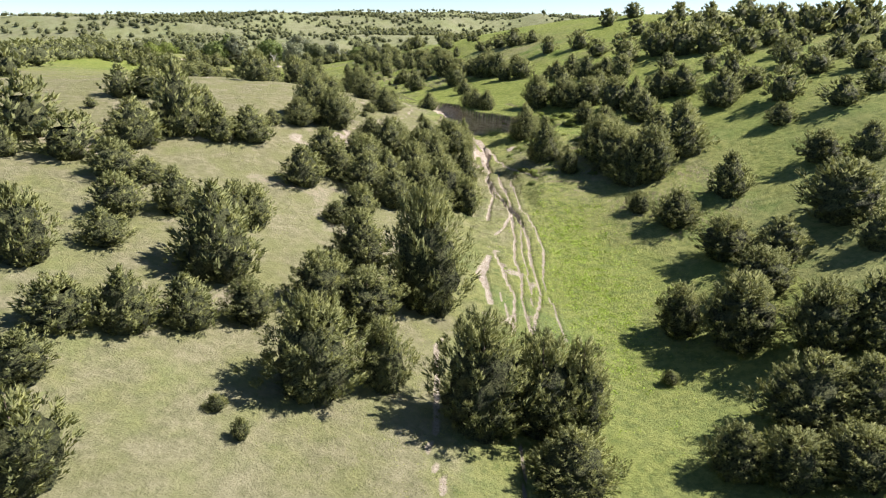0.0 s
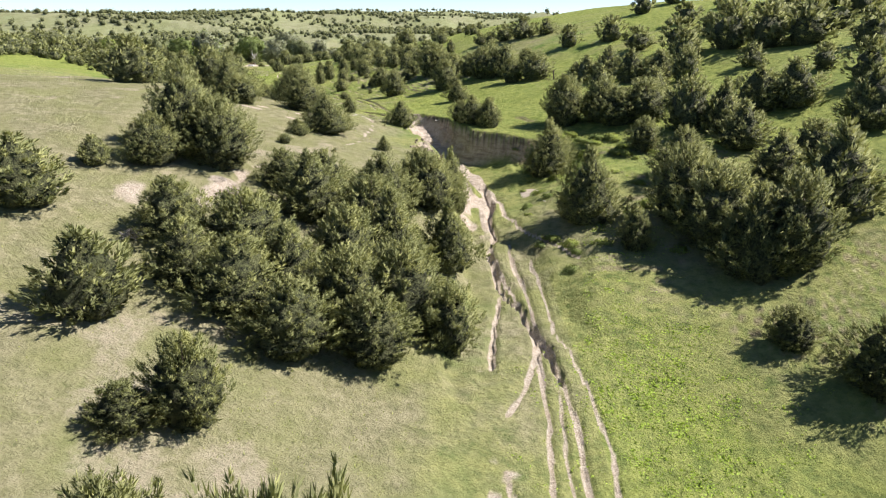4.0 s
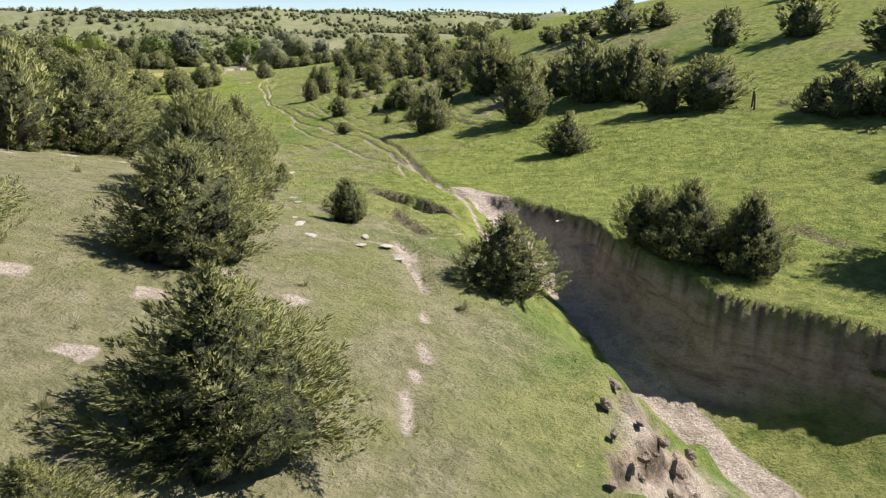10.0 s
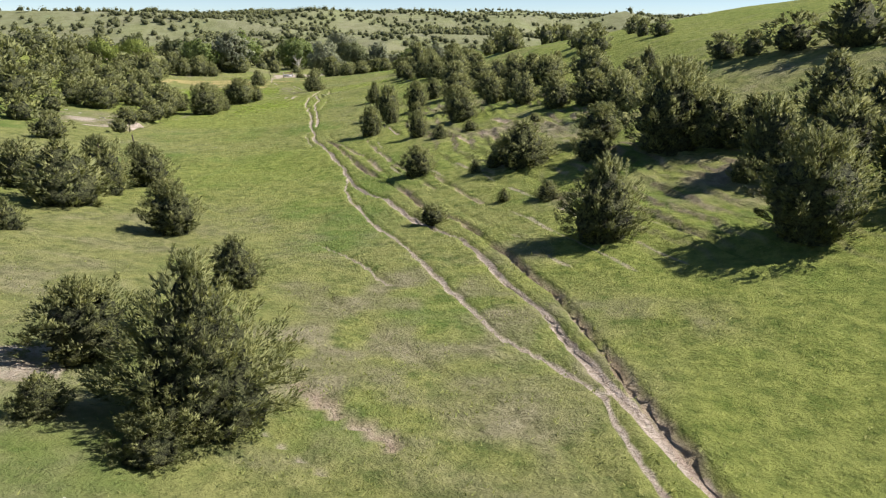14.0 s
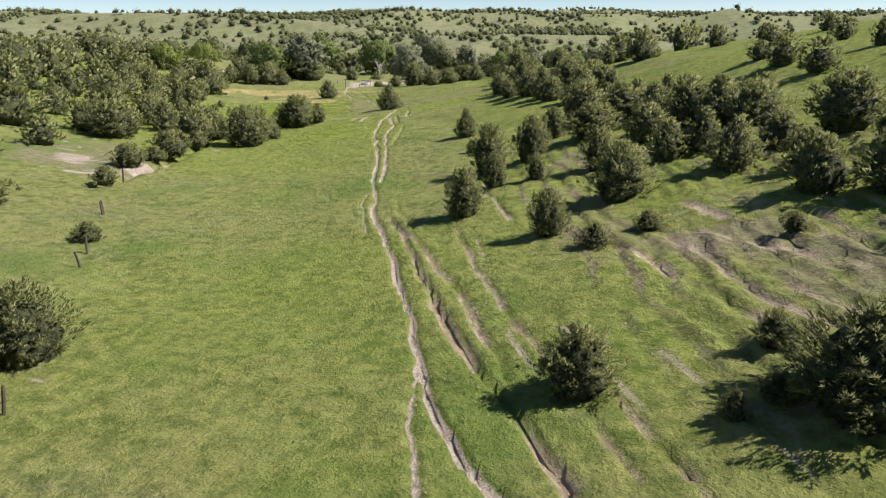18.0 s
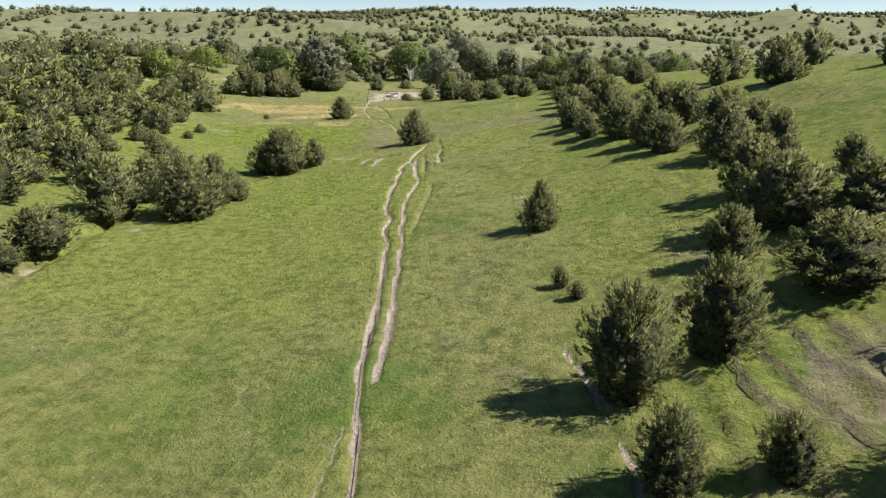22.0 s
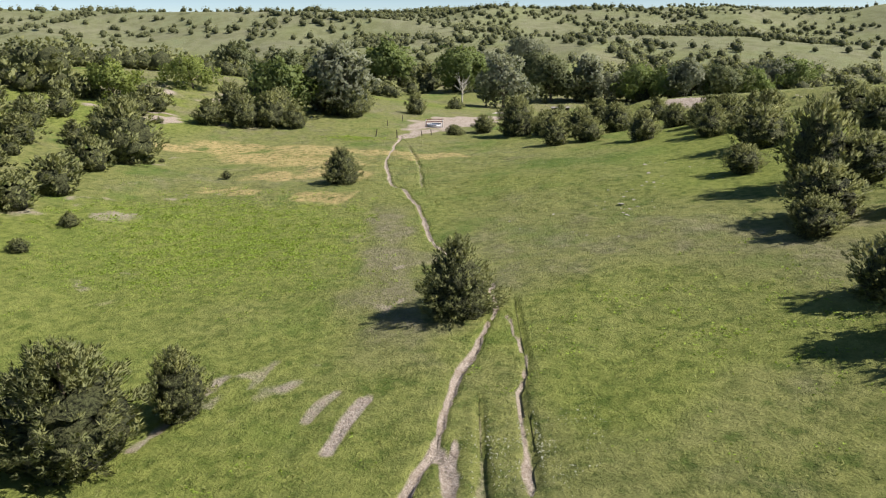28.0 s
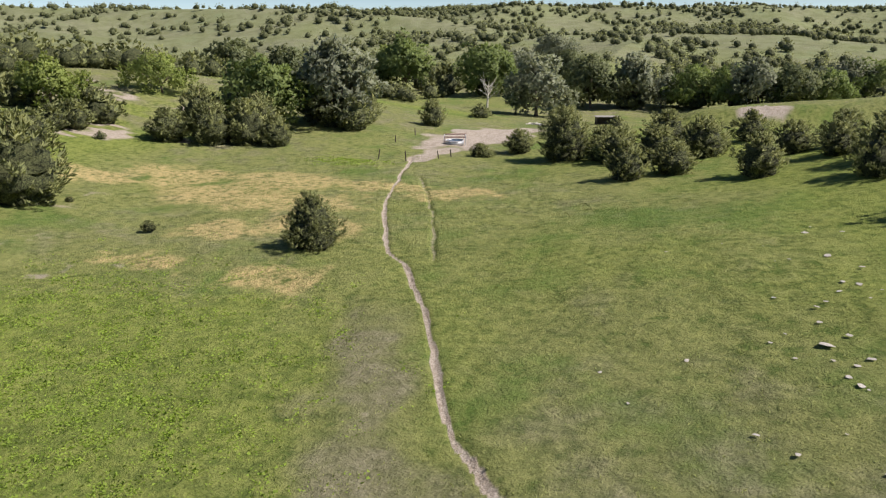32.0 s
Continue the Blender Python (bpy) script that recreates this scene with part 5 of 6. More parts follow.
STONES_2 = [
    (-83.6, 225.4, 0.50), (-71.8, 214.4, 0.65), (-65.7, 209.0, 0.80), (-60.4, 204.1, 0.95), (-66.3, 211.2, 0.50), (-75.1, 216.4, 0.65), (-62.5, 204.3, 0.80), (-67.3, 212.2, 0.95), (-74.7, 218.1, 0.50), (-63.1, 206.8, 0.65),
    (-42.6, 295.7, 0.60), (-41.4, 293.7, 0.51), (-42.5, 291.5, 0.55), (-41.9, 291.1, 0.48), (-42.8, 290.2, 0.47),
    (-43.9, 288.4, 0.39), (-44.0, 286.8, 0.37), (-43.1, 285.5, 0.41), (-44.0, 284.8, 0.86), (-43.2, 283.0, 0.43),
    (-43.6, 282.2, 0.51), (-43.3, 281.6, 0.60), (-50.8, 279.9, 0.26), (-42.7, 283.5, 0.49), (-43.9, 283.4, 0.29),
    (-41.3, 300.3, 0.52), (-44.4, 295.1, 0.40), (-29.3, 250.4, 0.37), (-28.6, 249.3, 0.44), (-28.1, 248.3, 0.72),
    (-27.6, 246.4, 0.41), (-30.7, 248.0, 0.43), (-31.6, 248.0, 0.36), (-30.4, 252.0, 0.31), (-32.7, 242.9, 0.29),
    (10.5, 96.3, 0.76), (10.7, 93.4, 0.65), (10.2, 91.8, 0.72), (-27.8, 157.4, 0.28), (-25.8, 154.3, 0.31),
    (-42.1, 191.3, 0.29), (-40.2, 194.8, 0.25), (-39.1, 192.6, 0.28),
]
# yuccas: x, y, breadth
YUCCAS = [
    (-6.6, 92.5, 1.00), (-3.6, 105.2, 0.74), (-11.9, 100.2, 0.59), (-8.0, 104.7, 0.78),
    (-11.6, 115.5, 0.79), (-19.2, 114.5, 0.80), (-11.2, 97.6, 0.74), (-8.7, 88.3, 0.75),
    (-3.1, 90.8, 0.63),
]
# dead grey brush: x, y, breadth
BRUSH = [
    (-14.3, 72.6, 2.13), (-11.0, 80.2, 1.69), (-9.9, 60.8, 2.06), (19.5, 136.5, 1.42),
    (-10.2, 95.4, 1.05),
]
# fence posts: x, y, height
POSTS = [
    (-35.6, 165.1, 1.02), (-33.4, 161.4, 1.00), (-51.0, 190.5, 0.95), (-45.9, 182.3, 0.91),
    (-51.2, 190.9, 0.83), (-44.2, 179.6, 0.74), (-58.0, 202.6, 0.75), (-85.8, 331.7, 0.97),
    (-82.3, 331.9, 1.09), (-79.2, 334.8, 0.84), (-78.2, 336.5, 0.71), (-89.2, 351.2, 0.68),
    (-88.9, 343.4, 0.63), (17.5, 136.7, 1.03), (20.1, 135.4, 0.93), (17.6, 137.4, 1.06),
]
# broad-leaved trees along the creek: x, y, height, width, leaf colour
CREEK_TREES_NEAR = [
    (-135.7, 454.9, 16.35, 15.10, 0.00), (-109.7, 452.8, 14.34, 15.18, 0.00), (-85.1, 411.4, 14.15, 12.45, 1.00),
    (-112.5, 565.0, 12.90, 18.05, 1.00), (-76.6, 434.6, 13.34, 11.86, 2.00), (-67.2, 436.8, 13.41, 8.94, 1.00),
    (-59.9, 439.4, 8.29, 10.55, 1.00), (-51.8, 436.7, 10.37, 11.86, 0.00), (-44.5, 433.9, 9.47, 11.66, 0.00),
    (-38.2, 429.7, 11.11, 9.97, 1.00), (-30.6, 431.1, 9.37, 10.09, 2.00), (-22.7, 440.2, 9.14, 9.14, 0.00),
    (-10.8, 468.6, 10.97, 12.38, 0.00), (-109.5, 343.6, 10.2, 10.4, 0.00), (-134.6, 350.6, 6.4, 9.4, 3.00),
]
CREEK_TREES_FAR = [
    (-102.2, 350.6, 12.8, 10.0, 1.00), (-165.4, 411.0, 13.50, 11.12, 2.00), (-199.4, 417.8, 12.30, 15.38, 3.00),
    (-133.6, 328.0, 7.0, 6.8, 3.00), (-151.8, 450.4, 12.61, 9.91, 1.00), (-110.6, 483.9, 11.59, 10.63, 1.00),
    (-87.7, 466.5, 12.27, 10.51, 2.00), (-56.0, 442.7, 7.66, 7.66, 3.00), (-33.9, 432.4, 7.97, 8.70, 0.00),
    (-15.0, 466.2, 10.46, 10.46, 1.00), (-143.8, 460.1, 12.90, 11.05, 3.00), (-150.8, 413.8, 12.31, 10.78, 2.00),
]


CREAM_STONE = rough_material("pale_stone", (0.38, 0.345, 0.295), (0.6, 0.56, 0.5), 7, 0.9, 0.5, 0.04)
YUCCA_LEAF = leaf_material("yucca_leaf", (0.16, 0.17, 0.09), (0.3, 0.285, 0.17), (0.33, 0.285, 0.17), 0.6)
GREY_WOOD = rough_material("weathered_wood", (0.24, 0.22, 0.2), (0.46, 0.43, 0.39), 14)
PALE_WOOD = rough_material("bleached_wood", (0.5, 0.46, 0.4), (0.72, 0.68, 0.61), 10)
POST_WOOD = rough_material("post_wood", (0.07, 0.055, 0.045), (0.16, 0.13, 0.105), 18)
LEAVES = [leaf_material("leaf_" + n, tuple(.68 * v for v in d), tuple(.68 * v for v in l), tuple(.68 * v for v in t), 0.8) for n, d, l, t in (
    ("green", (0.134, 0.183, 0.055), (0.256, 0.317, 0.104), (0.293, 0.354, 0.122)),
    ("grey_green", (0.195, 0.220, 0.140), (0.342, 0.366, 0.244), (0.378, 0.390, 0.281)),
    ("dull_green", (0.122, 0.146, 0.067), (0.220, 0.250, 0.122), (0.244, 0.268, 0.134)),
    ("bright_green", (0.195, 0.244, 0.061), (0.342, 0.403, 0.110), (0.378, 0.439, 0.134)))]
GRASS = leaf_material("grass_blade", (0.12, 0.15, 0.04), (0.29, 0.3, 0.115), (0.21, 0.235, 0.072), 0.75)
WEED = leaf_material("weed_leaf", (0.15, 0.22, 0.03), (0.26, 0.35, 0.055), (0.28, 0.36, 0.06), 0.7)


def joined(pieces):
    verts, faces, n = [], [], 0
    for v, f in pieces:
        verts.append(v)
        faces.append(np.asarray(f) + n)
        n += len(v)
    return np.concatenate(verts), np.concatenate(faces)


# ---- broad-leaved trees along the creek ----
def creek_tree(x, y, h, w, colour, seed):
    room = np.random.default_rng(seed)
    ob = new("cottonwood_tree" if colour in (0, 1) else "elm_tree")
    ob.matrix_basis = pose(x, y, stand(x, y) - .15)
    lean = room.normal(0, .03 * h, 2)
    fork = np.array((lean[0], lean[1], h * .22))
    v, f = tube([(0, 0, -.2), fork * .5, fork, fork + (0, 0, h * .12)], (h * .034, h * .026, h * .022, h * .014), 8)
    part("trunk", mesh_of("trunk", v, f, BARK, True), ob)
    tips = []
    for k in range(6):
        a = k * 1.05 + room.uniform(-.3, .3)
        out = w * room.uniform(.2, .36)
        tip = fork + np.array((math.cos(a) * out, math.sin(a) * out, h * room.uniform(.22, .5)))
        if k == 5:
            tip = fork + np.array((room.normal(0, .05 * w), room.normal(0, .05 * w), h * .56))
        bend = (fork + tip) / 2 + np.array((0, 0, h * .05))
        v, f = tube([fork, bend, tip], (h * .014, h * .009, h * .003), 5)
        part("limb", mesh_of("limb", v, f, BARK, True), ob)
        tips.append(tip)
    centres = []
    for tip in tips:
        for _ in range(8):
            c = tip + room.normal(0, 1, 3) * np.array((w * .13, w * .13, h * .11))
            c[2] = max(c[2] - h * .08 * room.uniform(0, 1.6), h * .1)
            centres.append(c)
    for _ in range(26):
        a, up = room.uniform(0, 6.283), room.uniform(.12, .92)
        out = w * .46 * math.sin(math.pi * (.14 + .8 * up)) * room.uniform(.5, 1)
        centres.append(np.array((math.cos(a) * out + lean[0], math.sin(a) * out + lean[1], up * h)))
    pts, ways = [], []
    for c in centres:
        r = room.uniform(.07, .13) * (w + h) / 2
        d = room.normal(0, 1, (34, 3))
        d /= np.linalg.norm(d, axis=1)[:, None]
        pts.append(c + d * r * room.uniform(.55, 1.05, (34, 1)))
        ways.append(d)
    pts, ways = np.concatenate(pts), np.concatenate(ways)
    v, f = sprays(pts, ways, np.full(len(pts), .06 * h), 3, room, .38)
    n = v - np.array((0, 0, h * .55))
    n /= np.linalg.norm(n, axis=1)[:, None] + 1e-6
    n += room.normal(0, .4, n.shape) + np.array((0, 0, .2))
    part("crown", mesh_of("crown", v, f, LEAVES[colour], True, n / np.linalg.norm(n, axis=1)[:, None]), ob)
    word = ("fresh green", "silvery grey-green", "dull green", "bright yellow-green")[colour]
    tagged(ob, word + " broad-leaved tree along the creek bottom", "tree", "trees along the creek")


for k, (x, y, h, w, colour) in enumerate(CREEK_TREES_NEAR + CREEK_TREES_FAR):
    creek_tree(x, y, h, w * 1.2, int(colour), 300 + k)


def dead_tree(x, y, h):
    room = np.random.default_rng(77)
    ob = new("dead_tree")
    ob.matrix_basis = pose(x, y, stand(x, y) - .1)
    top = np.array((.2, .1, h * .62))
    v, f = tube([(0, 0, -.2), (.1, 0, h * .3), top], (.3, .22, .1), 7)
    part("trunk", mesh_of("trunk", v, f, PALE_WOOD, True), ob)
    for k in range(13):
        a, z = k * 2.4, h * (.28 + .34 * k / 12)
        root = np.array((.1, 0, z))
        reach = h * room.uniform(.18, .32)
        tip = root + np.array((math.cos(a) * reach, math.sin(a) * reach, h * room.uniform(.14, .36)))
        v, f = tube([root, (root + tip) / 2 + (0, 0, -.1), tip], (.11, .07, .02), 5)
        branch = part("branch", mesh_of("branch", v, f, PALE_WOOD, True), ob)
        for _ in range(2):
            side = tip + room.normal(0, h * .07, 3) + (0, 0, h * .06)
            v, f = tube([(root + tip) / 2, side], (.045, .012), 4)
            part("twig", mesh_of("twig", v, f, PALE_WOOD, True), branch)
    tagged(ob, "bare bleached dead tree standing by the creek", "tree")


dead_tree(-100.5, 424, 8.5)


# ---- stones ----
def stone_mesh(seed):
    room = np.random.default_rng(seed)
    bm = bmesh.new()
    bmesh.ops.create_icosphere(bm, subdivisions=2, radius=.5)
    cuts = [(Vector(room.normal(0, 1, 3)).normalized(), room.uniform(.26, .42)) for _ in range(7)]
    for v in bm.verts:
        for n, d in cuts:
            over = v.co.dot(n) - d
            if over > 0:
                v.co -= n * over * .85
        v.co += v.co * (.3 * noise.noise(v.co * 2.6 + Vector((seed, 0, 0))) + .18 * noise.noise(v.co * 7 + Vector((0, seed, 0))))
    me = bpy.data.meshes.new("stone")
    bm.to_mesh(me)
    bm.free()
    me.materials.append(CREAM_STONE)
    return me


STONE_MESHES = [stone_mesh(s) for s in range(5)]
SMALL_STONES = [(x + chance.gauss(0, 3.5), y + chance.gauss(0, 3), chance.uniform(.16, .42)) for x, y, b in STONES_1 + STONES_2 if y > 235 for _ in range(2)]
SMALL_STONES += [(chance.uniform(-42, 4), chance.uniform(396, 408), chance.uniform(.7, 1.3)) for _ in range(26)]
for x, y, b in STONES_1 + STONES_2 + SMALL_STONES:
    ob = new("stone", STONE_MESHES[chance.randrange(5)])
    b = min(b, 1.1) * (.7 if y > 235 else 1)
    flat = chance.uniform(.06, .12)
    ob.matrix_basis = pose(x, y, stand(x, y) - .3 * b * flat, chance.uniform(-8, 8), chance.uniform(-8, 8), chance.uniform(0, 360)) @ Matrix.Diagonal((b, b * chance.uniform(.6, .95), b * flat, 1))
    tagged(ob, "pale chalky stone lying in short grass" if b < .7 else "broad pale slab of chalky rock in the grass", "stone", "pale stones on the slope")


# ---- fallen sods on the eroded bank ----
SOD = rough_material("dark_sod", (0.15, 0.12, 0.09), (0.36, 0.3, 0.225), 9, 0.95, 0.8, 0.05)
SOD_MESHES = []
for s in range(4):
    me = STONE_MESHES[s].copy()
    me.name = "sod_clod"
    me.materials.clear()
    me.materials.append(SOD)
    for v in me.vertices:
        v.co *= 1 + .55 * noise.noise(v.co * 4.5 + Vector((0, 9 * s, 0))) + .3 * noise.noise(v.co * 11)
    SOD_MESHES.append(me)
for k in range(54):
    cx, cy = ((.1, 100.2), (.9, 100.9), (1.5, 101.2), (2, 101.8), (-.2, 97.1), (.4, 97.3))[k % 6]
    x, y = cx + chance.gauss(.5, .9), cy + chance.gauss(-.4, 1.3)
    b = chance.uniform(.12, .38)
    ob = new("sod_clod", SOD_MESHES[k % 4])
    ob.matrix_basis = pose(x, y, stand(x, y) - .12 * b, chance.uniform(-25, 25), chance.uniform(-25, 25), chance.uniform(-30, 30)) @ Matrix.Diagonal((b * .9, b * 1.5, b * .8, 1))
    tagged(ob, "dark lump of fallen sod on the eroded bank", "clod", "fallen sods")


def board(x, y, long, turn):
    bm = bmesh.new()
    bmesh.ops.create_cube(bm, size=1, matrix=Matrix.Diagonal((long, .11, .035, 1)))
    bmesh.ops.subdivide_edges(bm, edges=[e for e in bm.edges if abs((e.verts[0].co - e.verts[1].co).x) > .3], cuts=4)
    for v in bm.verts:
        v.co.z += .012 * math.sin(4 * v.co.x) + .004 * noise.noise(v.co * 9)
        v.co.y += .006 * noise.noise(v.co * 7 + Vector((3, 0, 0)))
    bmesh.ops.bevel(bm, geom=[e for e in bm.edges if len(e.link_faces) == 2 and e.calc_face_angle(0) > 1], offset=.006, segments=1, affect="EDGES")
    me = bpy.data.meshes.new("board")
    bm.to_mesh(me)
    bm.free()
    me.materials.append(PALE_WOOD)
    ob = new("board", me)
    ob.matrix_basis = pose(x, y, stand(x, y) + .1, 4, -6, turn)
    tagged(ob, "short bleached board lying on the grass above the gully", "board")


board(1.45, 119.5, .62, 22)


# ---- yuccas, dead brush, posts ----
def yucca_mesh(seed):
    room = np.random.default_rng(seed)
    pieces = []
    for _ in range(110):
        a, e = room.uniform(0, 6.283), room.uniform(.05, 1.45)
        d = np.array((math.cos(a) * math.cos(e), math.sin(a) * math.cos(e), math.sin(e)))
        s = np.cross(d, (0, 0, 1))
        s /= np.linalg.norm(s) + 1e-6
        long = room.uniform(.34, .52)
        mid = d * long * .5 + np.array((0, 0, .03))
        tip = d * long - np.array((0, 0, .05 * math.cos(e)))
        pieces.append((np.array([s * .012, mid + s * .014, tip, mid - s * .014, -s * .012]), np.array([[0, 1, 4], [1, 3, 4], [1, 2, 3]])))
    v, f = joined(pieces)
    return mesh_of("yucca", v + np.array((0, 0, .04)), f, YUCCA_LEAF)


YUCCA_MESHES = [yucca_mesh(s) for s in range(3)]
for k, (x, y, b) in enumerate(YUCCAS):
    ob = new("yucca", YUCCA_MESHES[k % 3])
    ob.matrix_basis = pose(x, y, stand(x, y) - .03, 0, 0, 70 * k) @ Matrix.Diagonal((b * 1.1, b * 1.1, b * 1.0, 1))
    tagged(ob, "spiky grey-green yucca with dry leaf tips", "plant", "yuccas on the hillside")


def brush_mesh(seed):
    room = np.random.default_rng(seed)
    pieces = []
    for _ in range(46):
        a, e = room.uniform(0, 6.283), room.uniform(.15, 1.3)
        d = np.array((math.cos(a) * math.cos(e), math.sin(a) * math.cos(e), math.sin(e)))
        long = room.uniform(.3, .6)
        bend = d * long * .5 + room.normal(0, .03, 3)
        pieces.append(tube([(0, 0, 0), bend, d * long], (.012, .008, .002), 3))
        for _ in range(3):
            pieces.append(tube([bend, bend + d * .16 + room.normal(0, .09, 3)], (.006, .001), 3))
    v, f = joined(pieces)
    return mesh_of("dead_brush", v, f, GREY_WOOD)


for k, (x, y, b) in enumerate(BRUSH):
    ob = new("dead_brush", brush_mesh(40 + k))
    ob.matrix_basis = pose(x, y, stand(x, y) - .05, 0, 0, 50 * k) @ Matrix.Diagonal((b, b, b * .75, 1))
    tagged(ob, "dead grey brush of bare twigs on the bank", "shrub", "dead brush")


def post_mesh(seed):
    room = np.random.default_rng(seed)
    v, f = tube([(0, 0, -.35), (.01, 0, .4), (.0, .012, .97), (.0, .012, 1.0)], (.062, .058, .052, .03), 8)
    return mesh_of("fence_post", v + room.normal(0, .004, v.shape), f, POST_WOOD)


POST_MESH = post_mesh(3)
for x, y, h in POSTS:
    ob = new("fence_post", POST_MESH)
    h = max(h * 1.1, 1.05)
    ob.matrix_basis = pose(x, y, stand(x, y), chance.uniform(-7, 7), chance.uniform(-9, 9), chance.uniform(0, 360)) @ Matrix.Diagonal((1.2, 1.2, h, 1))
    tagged(ob, "weathered dark wooden fence post leaning in the grass", "fence post", "fence posts")


# ---- far woods: low cedars over the hills, past counting ----
def far_woods():
    room = np.random.default_rng(12)
    n = 150000
    x, y = room.uniform(-1500, 1300, n), room.uniform(150, 2300, n)
    r = np.hypot(x + 90, y - 260)
    u = x - axis(y)
    angle = np.degrees(np.arctan2(x + 20, y - 60))
    z = ground_height(x, y)
    grove = .5 * bumps(x, y, 150, 61) + .5 * bumps(x, y, 45, 62) + .35 * bumps(x, y, 420, 63)
    left_wood = ((u < -62) & (y < 430) & (u > -330)).astype(float)
    draw = ramp(-z + ground_height(x + 25, y) * .5 + ground_height(x - 25, y) * .5, .2, 1.6)
    wooded = (x < -150) & (x > -900) & (y > 400) & (y < 1400)
    band = (y > 432 - .1 * x) & (y < 500 - .1 * x) & (x > -230) & (x < 150)
    want = .1 + .42 * ramp(grove, .0, .55) + .12 * draw + .55 * left_wood * ramp(grove, -.55, .0) + .3 * wooded * ramp(grove, -.3, .25) + .4 * band * ramp(grove, -.7, -.1)
    shelf = (y > 378 + 6 * bumps(x, y, 20, 86)) & (y < 440) & (x < -118) & (x > -330)
    want = want + .75 * shelf * ramp(grove, -.8, -.2)
    near = (np.abs(u) < 62) & (y < 345) | (u > -75) & (y < 330) & (u < 130)
    creek = (x > -112) & (x < 60) & (y > 330) & (y < 430) | (x > -112 - (y - 330) * .3) & (y < 425) & (x < 60)
    clear = np.hypot((x + 140) / 21, (y - 350) / 12) < 1
    keep = ~clear & (room.uniform(0, 1, n) < want * np.where(r > 1100, .7, 1)) & ~near & ~creek & (np.abs(angle) < 52)
    x, y, z, r = x[keep], y[keep], z[keep], r[keep]
    m = len(x)
    tall = np.where(left_wood[keep] > .5, room.uniform(3.4, 6.4, m), room.uniform(2.4, 5.6, m)) + 1.2 * ramp(r, 600, 1200)
    wide = tall * room.uniform(1.0, 1.6, m)
    tufts = np.where(r < 300, 64, np.where(r < 380, 40, np.where(r < 800, 10, 4)))
    which = np.repeat(np.arange(m), tufts)
    k = len(which)
    up = room.uniform(.04, 1, k) ** 1.25
    a = room.uniform(0, 6.283, k)
    rad = profile(up, .36, .45) * room.uniform(.7, 1.05, k)
    pts = np.stack([x[which] + np.cos(a) * rad * wide[which], y[which] + np.sin(a) * rad * wide[which], z[which] + up * tall[which]], 1)
    ways = np.stack([np.cos(a), np.sin(a), .5 + up * .6], 1)
    size = tall[which] * np.where(r[which] < 380, .15, np.where(r[which] < 800, .22, .3))
    v, f = sprays(pts, ways, size, 2, room, .42)
    middle = np.stack([x, y, z + tall * .35], 1)
    nrm = v.reshape(2, k, 3, 3) - middle[which][None, :, None, :]
    nrm = nrm.reshape(-1, 3)
    nrm /= np.linalg.norm(nrm, axis=1)[:, None] + 1e-6
    nrm += room.normal(0, .25, nrm.shape) + np.array((0, 0, .25))
    # a solid heart for every crown, in the shade-dark inner colour
    ring = np.linspace(0, 6.283, 6)[:-1]
    heart = np.stack([np.stack([x + math.cos(q) * wide * .36, y + math.sin(q) * wide * .36, z + tall * .2], 1) for q in ring]
                     + [np.stack([x + math.cos(q + .6) * wide * .28, y + math.sin(q + .6) * wide * .28, z + tall * .62], 1) for q in ring]
                     + [np.stack([x, y, z], 1), np.stack([x, y, z + tall * .82], 1)], 1).reshape(-1, 3)
    one = np.array([(q, (q + 1) % 5, 10) for q in range(5)] + [((q + 1) % 5, q, 5 + q) for q in range(5)] + [((q + 1) % 5, 5 + q, 5 + (q + 1) % 5) for q in range(5)] + [(5 + (q + 1) % 5, 5 + q, 11) for q in range(5)])
    hf = (one[None] + 12 * np.arange(m)[:, None, None]).reshape(-1, 3)
    hn = heart - np.repeat(middle, 12, 0)
    f = np.concatenate([f, hf + len(v)])
    v, nrm = np.concatenate([v, heart]), np.concatenate([nrm, hn / (np.linalg.norm(hn, axis=1)[:, None] + 1e-6)])
    me = mesh_of("far_woods", v, f, CEDAR, True, nrm / np.linalg.norm(nrm, axis=1)[:, None])
    me.materials.append(SHADED_INNER)
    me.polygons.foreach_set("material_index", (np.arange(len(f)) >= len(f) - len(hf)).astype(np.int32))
    tagged(new("far_woods", me), "dark cedars scattered over the distant green hills", "trees", kind="stuff")


far_woods()


# ---- grass and weeds along the flight ----
def tufts(name, n, place, size, blades, slim, mat, label, seed, upright=.9):
    room = np.random.default_rng(seed)
    x, y = place(room, n)
    z = ground_height(x, y)
    deep, bare, rut = trail_marks(x, y)
    keep = (bare < .25) & (rut < .2) & (np.abs(z - rolling(x, y)) < .25)
    x, y, z = x[keep], y[keep], (z - deep)[keep]
    z = z + .16 * bumps(x, y, 5.5, 11) + .07 * bumps(x, y, 1.7, 12) - .03
    k = len(x)
    pts = np.stack([x, y, z], 1)
    ways = np.stack([room.normal(0, .5, k), room.normal(0, .5, k), np.full(k, upright)], 1)
    v, f = sprays(pts, ways, size * room.uniform(.5, 1.3, k), blades, room, slim)
    nrm = np.tile(np.array((0, 0, 1.0)), (len(v), 1)) + room.normal(0, .35, v.shape)
    me = mesh_of(name, v, f, mat, True, nrm / np.linalg.norm(nrm, axis=1)[:, None])
    tagged(new(name, me), label, "grass" if "grass" in name else "weeds", kind="stuff")


